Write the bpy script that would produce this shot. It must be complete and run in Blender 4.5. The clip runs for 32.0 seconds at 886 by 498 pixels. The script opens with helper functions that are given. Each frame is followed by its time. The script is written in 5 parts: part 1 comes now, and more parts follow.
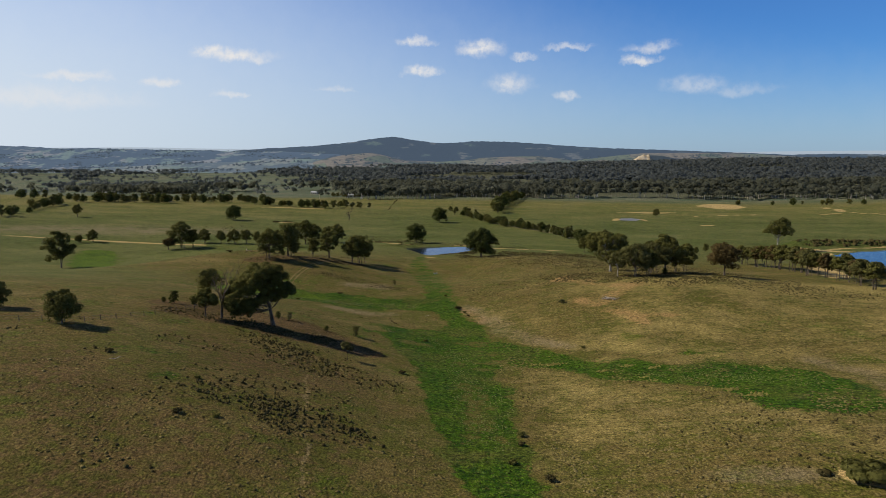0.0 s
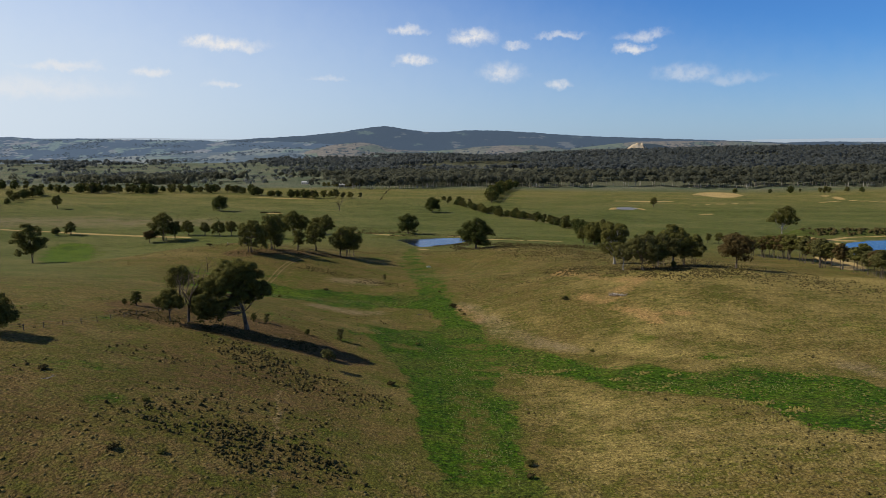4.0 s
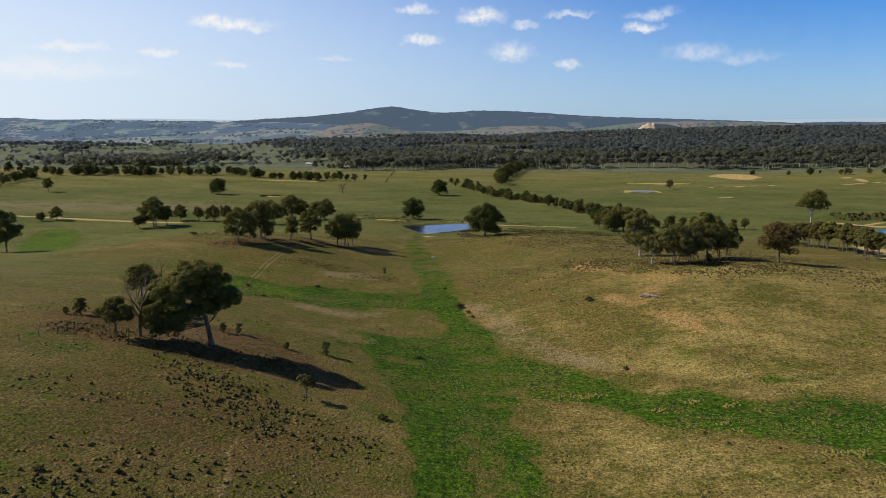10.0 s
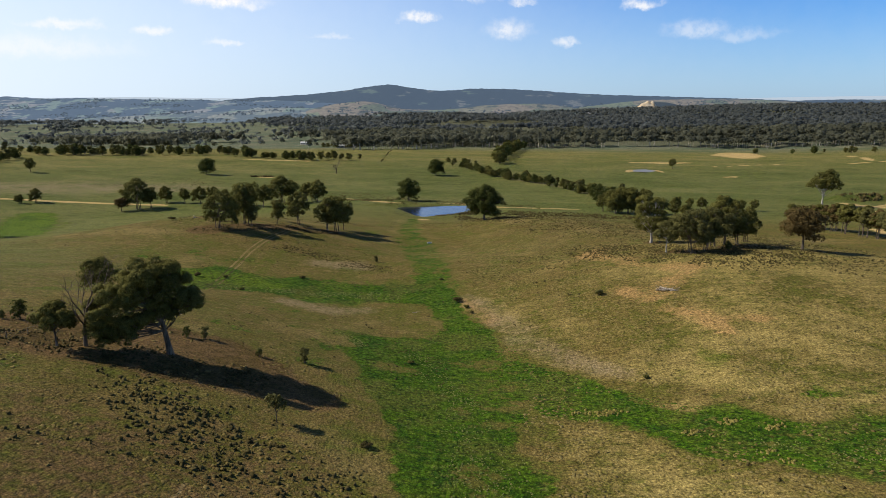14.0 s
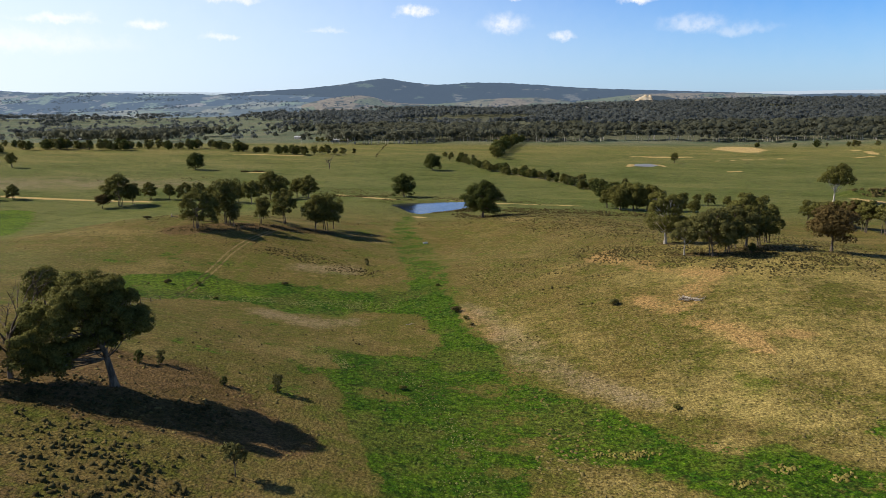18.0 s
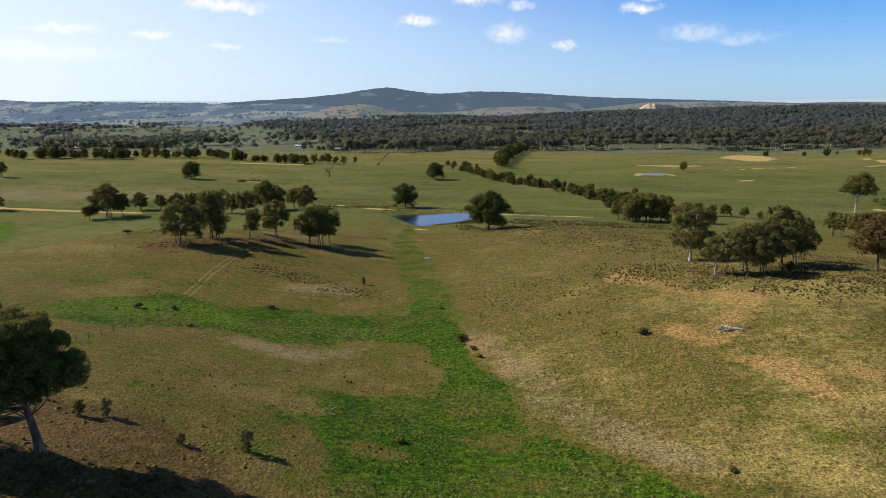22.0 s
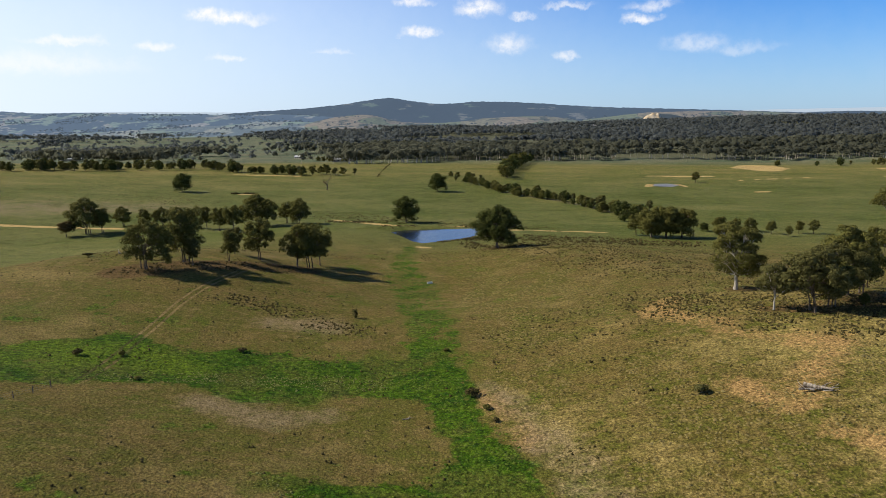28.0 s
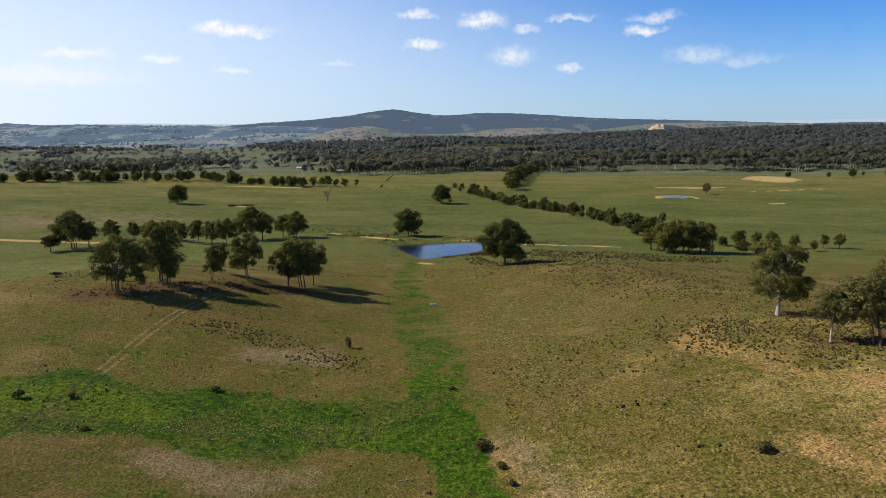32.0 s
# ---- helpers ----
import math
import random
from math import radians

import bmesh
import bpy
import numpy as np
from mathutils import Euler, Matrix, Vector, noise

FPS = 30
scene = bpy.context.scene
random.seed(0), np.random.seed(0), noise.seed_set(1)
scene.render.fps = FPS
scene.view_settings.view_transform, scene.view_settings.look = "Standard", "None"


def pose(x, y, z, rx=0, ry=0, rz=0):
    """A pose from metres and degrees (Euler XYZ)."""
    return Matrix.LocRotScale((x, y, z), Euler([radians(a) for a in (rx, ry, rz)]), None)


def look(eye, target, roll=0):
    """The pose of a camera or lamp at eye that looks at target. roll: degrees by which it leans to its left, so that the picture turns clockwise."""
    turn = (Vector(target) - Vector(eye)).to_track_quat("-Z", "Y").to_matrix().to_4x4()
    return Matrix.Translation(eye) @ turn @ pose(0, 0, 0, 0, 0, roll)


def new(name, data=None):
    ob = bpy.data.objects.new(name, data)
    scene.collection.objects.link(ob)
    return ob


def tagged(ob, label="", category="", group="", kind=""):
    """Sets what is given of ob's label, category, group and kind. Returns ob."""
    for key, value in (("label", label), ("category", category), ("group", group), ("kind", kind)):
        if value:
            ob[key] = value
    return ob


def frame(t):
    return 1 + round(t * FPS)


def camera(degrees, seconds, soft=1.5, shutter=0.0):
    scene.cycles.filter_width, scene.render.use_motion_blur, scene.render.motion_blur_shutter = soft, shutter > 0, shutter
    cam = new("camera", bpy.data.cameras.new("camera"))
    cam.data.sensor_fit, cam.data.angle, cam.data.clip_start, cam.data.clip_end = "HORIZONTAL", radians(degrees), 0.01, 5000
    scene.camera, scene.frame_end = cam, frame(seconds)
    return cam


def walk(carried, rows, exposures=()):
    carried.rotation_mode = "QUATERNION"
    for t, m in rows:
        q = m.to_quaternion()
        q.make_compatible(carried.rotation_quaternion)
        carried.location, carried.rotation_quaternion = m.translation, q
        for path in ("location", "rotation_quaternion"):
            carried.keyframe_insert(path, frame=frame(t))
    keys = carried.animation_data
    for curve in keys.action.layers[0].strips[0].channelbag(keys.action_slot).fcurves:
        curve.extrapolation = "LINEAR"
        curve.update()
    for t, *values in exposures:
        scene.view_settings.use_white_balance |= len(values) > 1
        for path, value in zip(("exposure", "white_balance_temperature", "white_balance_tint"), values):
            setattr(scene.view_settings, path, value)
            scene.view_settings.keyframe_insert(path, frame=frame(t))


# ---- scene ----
cam = camera(64.19, 32.0, soft=0.8)
PATH = [
    (0.0, look((0.00, 0.00, 50.00), (0.50, 99.06, 36.29), -0.04)),
    (0.5, look((-0.01, 2.48, 49.78), (0.54, 101.51, 35.93), -0.10)),
    (1.0, look((-0.01, 4.96, 49.56), (0.56, 103.97, 35.54), -0.19)),
    (1.5, look((-0.01, 7.44, 49.34), (0.75, 106.45, 35.32), -0.24)),
    (2.0, look((-0.01, 9.92, 49.13), (1.27, 108.91, 35.05), -0.23)),
    (2.5, look((-0.01, 12.40, 48.93), (1.56, 111.36, 34.59), -0.24)),
    (3.0, look((0.00, 14.89, 48.73), (1.61, 113.80, 34.08), -0.30)),
    (3.5, look((0.02, 17.38, 48.55), (1.60, 116.25, 33.61), -0.29)),
    (5.5, look((0.19, 27.38, 47.94), (1.10, 126.14, 32.28), -0.27)),
    (6.0, look((0.26, 29.89, 47.83), (1.06, 128.62, 31.94), -0.31)),
    (6.5, look((0.35, 32.41, 47.73), (0.98, 131.09, 31.58), -0.25)),
    (7.0, look((0.44, 34.93, 47.66), (1.00, 133.59, 31.36), -0.29)),
    (7.5, look((0.55, 37.45, 47.60), (0.75, 136.09, 31.14), -0.25)),
    (8.0, look((0.66, 39.98, 47.54), (0.72, 138.57, 30.83), -0.24)),
    (8.5, look((0.78, 42.50, 47.49), (0.97, 141.03, 30.43), -0.26)),
    (9.0, look((0.89, 45.02, 47.44), (1.12, 143.50, 30.06), -0.25)),
    (9.5, look((1.01, 47.53, 47.39), (1.39, 145.97, 29.81), -0.22)),
    (10.0, look((1.12, 50.04, 47.33), (1.45, 148.45, 29.55), -0.32)),
    (10.5, look((1.22, 52.54, 47.26), (1.55, 150.90, 29.25), -0.27)),
    (11.0, look((1.32, 55.03, 47.18), (1.67, 153.33, 28.84), -0.29)),
    (11.5, look((1.40, 57.50, 47.08), (1.89, 155.72, 28.29), -0.31)),
    (12.0, look((1.47, 59.96, 46.97), (2.33, 158.12, 27.86), -0.36)),
    (12.5, look((1.53, 62.42, 46.84), (2.44, 160.50, 27.36), -0.34)),
    (13.0, look((1.58, 64.87, 46.69), (2.40, 162.88, 26.84), -0.30)),
    (13.5, look((1.63, 67.32, 46.53), (2.32, 165.25, 26.28), -0.35)),
    (14.0, look((1.67, 69.78, 46.36), (2.34, 167.61, 25.69), -0.39)),
    (14.5, look((1.70, 72.23, 46.17), (2.89, 169.97, 25.05), -0.29)),
    (16.5, look((1.78, 82.12, 45.32), (3.31, 179.69, 23.45), -0.33)),
    (17.0, look((1.79, 84.63, 45.08), (3.10, 182.24, 23.41), -0.37)),
    (17.5, look((1.80, 87.14, 44.84), (2.93, 184.78, 23.28), -0.40)),
    (18.0, look((1.81, 89.66, 44.60), (2.95, 187.33, 23.18), -0.43)),
    (18.5, look((1.81, 92.18, 44.36), (3.01, 189.88, 23.08), -0.42)),
    (19.0, look((1.82, 94.71, 44.13), (3.03, 192.44, 22.99), -0.39)),
    (19.5, look((1.81, 97.24, 43.90), (2.93, 195.02, 22.96), -0.47)),
    (20.0, look((1.80, 99.77, 43.68), (2.88, 197.58, 22.91), -0.46)),
    (20.5, look((1.79, 102.29, 43.47), (2.89, 200.13, 22.82), -0.45)),
    (21.0, look((1.77, 104.81, 43.28), (2.84, 202.67, 22.73), -0.49)),
    (21.5, look((1.75, 107.33, 43.10), (2.80, 205.22, 22.74), -0.47)),
    (22.0, look((1.72, 109.83, 42.94), (2.50, 207.77, 22.73), -0.47)),
    (22.5, look((1.69, 112.33, 42.79), (2.49, 210.25, 22.49), -0.43)),
    (23.0, look((1.66, 114.83, 42.65), (2.33, 212.79, 22.53), -0.55)),
    (23.5, look((1.63, 117.33, 42.52), (2.27, 215.30, 22.51), -0.51)),
    (24.0, look((1.59, 119.82, 42.39), (2.23, 217.82, 22.52), -0.48)),
    (24.5, look((1.55, 122.31, 42.26), (2.12, 220.35, 22.54), -0.54)),
    (25.0, look((1.52, 124.80, 42.14), (2.08, 222.86, 22.52), -0.54)),
    (25.5, look((1.48, 127.30, 42.00), (2.05, 225.37, 22.49), -0.53)),
    (27.5, look((1.37, 137.30, 41.40), (1.77, 235.48, 22.43), -0.59)),
    (28.0, look((1.36, 139.81, 41.22), (1.82, 238.02, 22.43), -0.65)),
    (28.5, look((1.34, 142.32, 41.03), (1.73, 240.57, 22.40), -0.62)),
    (29.0, look((1.33, 144.84, 40.83), (1.71, 243.12, 22.38), -0.66)),
    (29.5, look((1.32, 147.36, 40.63), (1.66, 245.67, 22.29), -0.66)),
    (30.0, look((1.32, 149.89, 40.41), (1.55, 248.23, 22.31), -0.63)),
    (30.5, look((1.32, 152.41, 40.19), (1.47, 250.80, 22.29), -0.76)),
    (31.0, look((1.31, 154.94, 39.97), (1.48, 253.37, 22.30), -0.75)),
    (31.5, look((1.31, 157.47, 39.75), (1.29, 255.94, 22.32), -0.76)),
    (32.0, look((1.31, 160.00, 39.52), (1.25, 258.51, 22.31), -0.69)),
]
walk(cam, PATH, exposures=[(0, -0.36), (3, -0.34), (6, -0.26), (9, -0.18), (12, -0.08), (14, 0.02), (17, 0.12), (20, 0.11), (23, 0.09), (26, 0.08), (29, 0.03), (32, 0.0)])

# ---- light ----
SUN_AZ, SUN_EL = 281.0, 39.0          # degrees: azimuth from +y towards +x, and height
sun_way = Vector((math.sin(radians(SUN_AZ)) * math.cos(radians(SUN_EL)), math.cos(radians(SUN_AZ)) * math.cos(radians(SUN_EL)), math.sin(radians(SUN_EL))))
sun = new("sun", bpy.data.lights.new("sun", "SUN"))
sun.data.energy, sun.data.angle, sun.data.color = 5.0, radians(0.55), (1.0, 0.91, 0.76)
sun.matrix_world = look((0, 0, 300), Vector((0, 0, 300)) - sun_way)


class Nodes:
    """Short spelling for a node tree."""

    def __init__(self, tree):
        self.tree = tree
        tree.nodes.clear()

    def add(self, kind, inputs=(), **props):
        node = self.tree.nodes.new(kind)
        for key, value in props.items():
            setattr(node, key, value)
        for key, value in dict(inputs).items():
            self.put(node.inputs[key], value)
        return node

    def put(self, socket, value):
        if isinstance(value, bpy.types.NodeSocket):
            self.tree.links.new(value, socket)
        elif isinstance(value, tuple) and len(value) == 3 and socket.type == "RGBA":
            socket.default_value = (*value, 1)
        else:
            socket.default_value = value

    def math(self, op, a, b=0.0, c=0.0, clamp=False):
        node = self.add("ShaderNodeMath", operation=op, use_clamp=clamp)
        for i, v in enumerate((a, b, c)):
            self.put(node.inputs[i], v)
        return node.outputs[0]

    def mix(self, fac, a, b):
        node = self.add("ShaderNodeMix", data_type="RGBA")
        self.put(node.inputs[0], fac), self.put(node.inputs[6], a), self.put(node.inputs[7], b)
        return node.outputs[2]

    def noise(self, vec, scale, detail=4.0, rough=0.55):
        return self.add("ShaderNodeTexNoise", {"Vector": vec, "Scale": scale, "Detail": detail, "Roughness": rough}).outputs["Fac"]

    def ramp(self, value, lo, hi, a=0.0, b=1.0):
        node = self.add("ShaderNodeMapRange", {"Value": value, "From Min": lo, "From Max": hi, "To Min": a, "To Max": b}, interpolation_type="SMOOTHSTEP")
        return node.outputs[0]


world = bpy.data.worlds.new("sky")
scene.world = world
world.use_nodes = True
n = Nodes(world.node_tree)
sky = n.add("ShaderNodeTexSky", sky_type="NISHITA", sun_disc=False, sun_elevation=radians(SUN_EL), sun_rotation=radians(SUN_AZ), altitude=400.0, air_density=1.0, dust_density=0.35, ozone_density=3.5)
way = n.add("ShaderNodeTexCoord").outputs["Generated"]
warp = n.add("ShaderNodeTexNoise", {"Vector": way, "Scale": 42.0, "Detail": 6.0, "Roughness": 0.62})
warp2 = n.add("ShaderNodeTexNoise", {"Vector": way, "Scale": 90.0, "Detail": 4.0, "Roughness": 0.6})
split = n.add("ShaderNodeSeparateXYZ", {"Vector": way})
jog = n.add("ShaderNodeSeparateXYZ", {"Vector": warp.outputs["Color"]})
azim = n.math("MULTIPLY", n.math("ARCTAN2", split.outputs[0], split.outputs[1]), 57.2958)
elev = n.math("MULTIPLY", n.math("ARCSINE", split.outputs[2]), 57.2958)
azim = n.math("ADD", azim, n.math("MULTIPLY_ADD", jog.outputs[0], 2.6, -1.3))
elev = n.math("ADD", elev, n.math("MULTIPLY_ADD", jog.outputs[1], 1.5, -0.75))
cover = None


def cloud(az, el, wide, high, thick=1.0):
    """A small fair-weather cloud: its direction and half extent in degrees; flatter below than above."""
    global cover
    dx = n.math("DIVIDE", n.math("SUBTRACT", azim, az), wide)
    dy = n.math("DIVIDE", n.math("SUBTRACT", elev, el), high)
    dy = n.math("MAXIMUM", dy, n.math("MULTIPLY", dy, -1.5))
    d = n.math("SQRT", n.math("ADD", n.math("MULTIPLY", dx, dx), n.math("MULTIPLY", dy, dy)))
    v = n.ramp(d, 1.25, 0.1, 0.0, thick)
    cover = v if cover is None else n.math("MAXIMUM", cover, v)


cloud(-15.6, 7.10, 3.1, 0.62), cloud(-17.3, 7.25, 1.4, 0.6), cloud(-1.9, 8.44, 1.8, 0.45, 0.8), cloud(-1.4, 6.20, 1.5, 0.58)
cloud(3.2, 7.85, 2.0, 0.82), cloud(6.6, 7.19, 1.1, 0.42, 0.8), cloud(5.5, 5.15, 1.9, 0.95, 0.7), cloud(10.0, 7.92, 2.2, 0.32, 0.55)
cloud(16.2, 7.67, 2.0, 0.6, 0.6), cloud(15.5, 6.75, 1.6, 0.46, 0.85), cloud(19.6, 4.85, 2.6, 0.85, 0.42), cloud(22.4, 4.4, 2.8, 0.6, 0.3)
cloud(10.0, 4.22, 1.1, 0.40, 0.65), cloud(-21.1, 5.02, 1.4, 0.5, 0.7), cloud(-26.8, 5.2, 3.0, 0.44, 0.7), cloud(-16.0, 4.19, 1.5, 0.36, 0.65)
cloud(-8.2, 4.73, 1.6, 0.32, 0.4), cloud(-29.3, 3.6, 7.5, 1.1, 0.5), cloud(44, 8, 6, 1.2), cloud(-52, 9, 7, 1.5), cloud(120, 12, 12, 3), cloud(-140, 14, 12, 3), cloud(170, 9, 10, 2)
cover = n.math("MULTIPLY", cover, n.ramp(warp2.outputs["Fac"], 0.25, 0.62, 0.35, 1.0), clamp=True)
toward = n.add("ShaderNodeVectorMath", {0: way, 1: tuple(sun_way)}, operation="DOT_PRODUCT").outputs["Value"]
glow = n.ramp(toward, -0.25, 0.85, 0.0, 1.0)
haze = n.math("MULTIPLY", n.ramp(n.math("DIVIDE", n.math("ABSOLUTE", elev), n.math("MULTIPLY_ADD", glow, 22.0, 8.0)), 0.0, 1.0, 0.78, 0.0), n.math("MULTIPLY_ADD", glow, 0.75, 0.62), clamp=True)
tint = n.add("ShaderNodeMix", {0: 1.0}, data_type="RGBA", blend_type="MULTIPLY")
n.put(tint.inputs[6], sky.outputs[0]), n.put(tint.inputs[7], n.mix(n.ramp(elev, 16.0, 42.0), (0.52, 1.02, 1.70), (1.05, 0.98, 0.86)))
deep = n.add("ShaderNodeVectorMath", {0: tint.outputs[2]}, operation="SCALE")
n.put(deep.inputs["Scale"], n.ramp(elev, 12.0, 55.0, 1.0, 0.42))
air = n.mix(haze, deep.outputs[0], n.mix(glow, (6.6, 8.1, 10.3), (10.6, 11.7, 12.8)))
air = n.mix(cover, air, (12.0, 11.9, 11.9))
back = n.add("ShaderNodeBackground", {"Color": air, "Strength": 0.084})
n.add("ShaderNodeOutputWorld", {"Surface": back.outputs[0]})

# ---- materials ----


def material(name):
    mat = bpy.data.materials.new(name)
    mat.use_nodes = True
    return mat, Nodes(mat.node_tree)


def finish(nd, color, rough=0.9, normal=None, spec=0.2, metal=0.0):
    ins = {"Base Color": color, "Roughness": rough, "Specular IOR Level": spec, "Metallic": metal}
    if normal is not None:
        ins["Normal"] = normal
    b = nd.add("ShaderNodeBsdfPrincipled", ins)
    nd.add("ShaderNodeOutputMaterial", {"Surface": b.outputs[0]})
    return b


def leaf_material(name, dark, light, glow=0.25, vary=0.7):
    """Foliage: every spray of leaves has its own shade; some light passes through."""
    mat, nd = material(name)
    geo = nd.add("ShaderNodeNewGeometry")
    pos = nd.add("ShaderNodeTexCoord").outputs["Object"]
    fac = nd.math("ADD", nd.math("MULTIPLY", geo.outputs["Random Per Island"], vary), nd.math("MULTIPLY_ADD", nd.noise(pos, 0.45 if vary > 0.5 else 0.06, 3), 1.4 - 0.7 * vary, -0.2), clamp=True)
    col = nd.mix(fac, dark, light)
    b = nd.add("ShaderNodeBsdfPrincipled", {"Base Color": col, "Roughness": 0.7, "Specular IOR Level": 0.04})
    tr = nd.add("ShaderNodeBsdfTranslucent", {"Color": col})
    mixed = nd.add("ShaderNodeMixShader", {0: glow, 1: b.outputs[0], 2: tr.outputs[0]})
    nd.add("ShaderNodeOutputMaterial", {"Surface": mixed.outputs[0]})
    return mat


GUM = leaf_material("gum_leaves", (0.038, 0.041, 0.012), (0.208, 0.196, 0.054), 0.26, 0.5)
OLIVE = leaf_material("olive_leaves", (0.052, 0.056, 0.019), (0.190, 0.176, 0.062), 0.28, 0.5)
RUSSET = leaf_material("russet_leaves", (0.048, 0.036, 0.013), (0.160, 0.114, 0.044), 0.22, 0.5)
DENSE = leaf_material("dense_leaves", (0.034, 0.046, 0.014), (0.122, 0.134, 0.036), 0.26, 0.5)
# Distance haze is put into both woodland colours, bluer in the farther one.
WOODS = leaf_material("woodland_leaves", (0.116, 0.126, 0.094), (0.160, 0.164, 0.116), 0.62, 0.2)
HAZED_WOODS = leaf_material("hazed_woodland_leaves", (0.118, 0.136, 0.140), (0.154, 0.168, 0.158), 0.62, 0.2)
TUSSOCK = leaf_material("tussock_blades", (0.032, 0.027, 0.010), (0.105, 0.086, 0.033), 0.05)
SEDGE = leaf_material("sedge_blades", (0.036, 0.085, 0.006), (0.115, 0.160, 0.024), 0.2)
YELLOW = leaf_material("yellow_grass_blades", (0.14, 0.125, 0.032), (0.31, 0.265, 0.082), 0.2)
PALE_WEED = leaf_material("pale_weed_heads", (0.10, 0.12, 0.030), (0.225, 0.228, 0.085), 0.15)
ROUGH = leaf_material("rough_grass_blades", (0.120, 0.095, 0.030), (0.220, 0.170, 0.062), 0.1)
STRAW = leaf_material("straw_blades", (0.150, 0.120, 0.042), (0.255, 0.205, 0.080), 0.1)


def bark_material(name, a, b, scale=2.5):
    mat, nd = material(name)
    pos = nd.add("ShaderNodeTexCoord").outputs["Object"]
    stretch = nd.add("ShaderNodeMapping", {"Vector": pos, "Scale": (1.0, 1.0, 0.25)}).outputs[0]
    v = nd.noise(stretch, scale, 6, 0.65)
    bump = nd.add("ShaderNodeBump", {"Strength": 0.6, "Distance": 0.05, "Height": v})
    finish(nd, nd.mix(nd.ramp(v, 0.35, 0.68), a, b), 0.85, bump.outputs[0])
    return mat


BARK = bark_material("grey_bark", (0.060, 0.045, 0.032), (0.235, 0.185, 0.135))
GUM_BARK = bark_material("smooth_gum_bark", (0.075, 0.056, 0.038), (0.235, 0.18, 0.125), 1.4)
PALE_BARK = bark_material("pale_bark", (0.30, 0.26, 0.21), (0.62, 0.57, 0.50), 1.6)
DEADWOOD = bark_material("dead_wood", (0.14, 0.11, 0.08), (0.54, 0.47, 0.38), 3.0)
POSTWOOD = bark_material("post_wood", (0.13, 0.10, 0.07), (0.30, 0.24, 0.18), 6.0)

# ground
GROUND, g = material("pasture")
pos = g.add("ShaderNodeNewGeometry").outputs["Position"]
flat = g.add("ShaderNodeMapping", {"Vector": pos, "Scale": (1.0, 1.0, 0.0)}).outputs[0]


def layer(name):
    return g.add("ShaderNodeAttribute", attribute_name=name).outputs["Fac"]


big, mid = g.noise(flat, 0.014, 5, 0.6), g.noise(flat, 0.07, 6, 0.65)
fine, grit = g.noise(flat, 0.42, 7, 0.72), g.noise(flat, 2.4, 5, 0.75)
streak = g.noise(g.add("ShaderNodeMapping", {"Vector": flat, "Rotation": (0, 0, 0.25), "Scale": (0.11, 0.34, 1.0)}).outputs[0], 1.0, 6, 0.68)
clumps = g.add("ShaderNodeTexVoronoi", {"Vector": flat, "Scale": 0.9, "Randomness": 1.0}, feature="F1").outputs["Distance"]
lump = g.add("ShaderNodeTexVoronoi", {"Vector": flat, "Scale": 2.1, "Randomness": 1.0, "Detail": 1.0}, feature="F1").outputs["Distance"]
patch_a = g.noise(g.add("ShaderNodeMapping", {"Vector": flat, "Location": (31.0, 7.0, 0.0)}).outputs[0], 0.034, 6, 0.62)
patch_b = g.noise(g.add("ShaderNodeMapping", {"Vector": flat, "Location": (-12.0, 57.0, 0.0)}).outputs[0], 0.055, 6, 0.64)
ragged = g.noise(g.add("ShaderNodeMapping", {"Vector": flat, "Location": (5.0, -23.0, 0.0)}).outputs[0], 0.13, 6, 0.66)
blend = g.math("ADD", g.math("MULTIPLY", mid, 0.5), g.math("MULTIPLY", fine, 0.5))
patchy = g.math("ADD", g.math("MULTIPLY", streak, 0.30), g.math("ADD", g.math("MULTIPLY", mid, 0.30), g.math("MULTIPLY", fine, 0.40)))
olive, brown, tan = (0.104, 0.102, 0.022), (0.156, 0.112, 0.042), (0.328, 0.254, 0.100)
turf = g.mix(g.ramp(blend, 0.42, 0.58), olive, brown)
turf = g.mix(g.ramp(fine, 0.50, 0.70, 0.0, 0.6), turf, (0.225, 0.178, 0.072))
turf = g.mix(g.ramp(patch_a, 0.52, 0.66, 0.0, 0.75), turf, (0.222, 0.164, 0.070))
turf = g.mix(g.ramp(patch_b, 0.56, 0.68, 0.0, 0.8), turf, (0.086, 0.112, 0.014))
turf = g.mix(g.ramp(patch_b, 0.44, 0.34, 0.0, 0.6), turf, (0.124, 0.092, 0.028))
dry = g.math("ADD", layer("dry"), g.math("ADD", g.math("MULTIPLY_ADD", patchy, 4.6, -2.53), g.math("MULTIPLY_ADD", patch_a, 2.2, -1.1)))
col = g.mix(g.ramp(dry, 0.1, 1.1, 0.0, 0.9), turf, tan)
far_green = g.mix(g.ramp(big, 0.38, 0.62), (0.130, 0.142, 0.038), (0.184, 0.170, 0.060))
far_green = g.mix(g.ramp(streak, 0.52, 0.68, 0.0, 0.8), far_green, (0.265, 0.215, 0.088))
far_green = g.mix(g.ramp(mid, 0.35, 0.48, 0.55, 0.0), far_green, (0.085, 0.095, 0.020))
broad = g.noise(g.add("ShaderNodeMapping", {"Vector": flat, "Rotation": (0, 0, -0.1), "Scale": (0.010, 0.020, 1.0)}).outputs[0], 1.0, 6, 0.66)
far_green = g.mix(g.ramp(broad, 0.50, 0.66, 0.0, 0.85), far_green, (0.245, 0.205, 0.082))
far_green = g.mix(g.ramp(broad, 0.46, 0.36, 0.0, 0.7), far_green, (0.080, 0.098, 0.018))
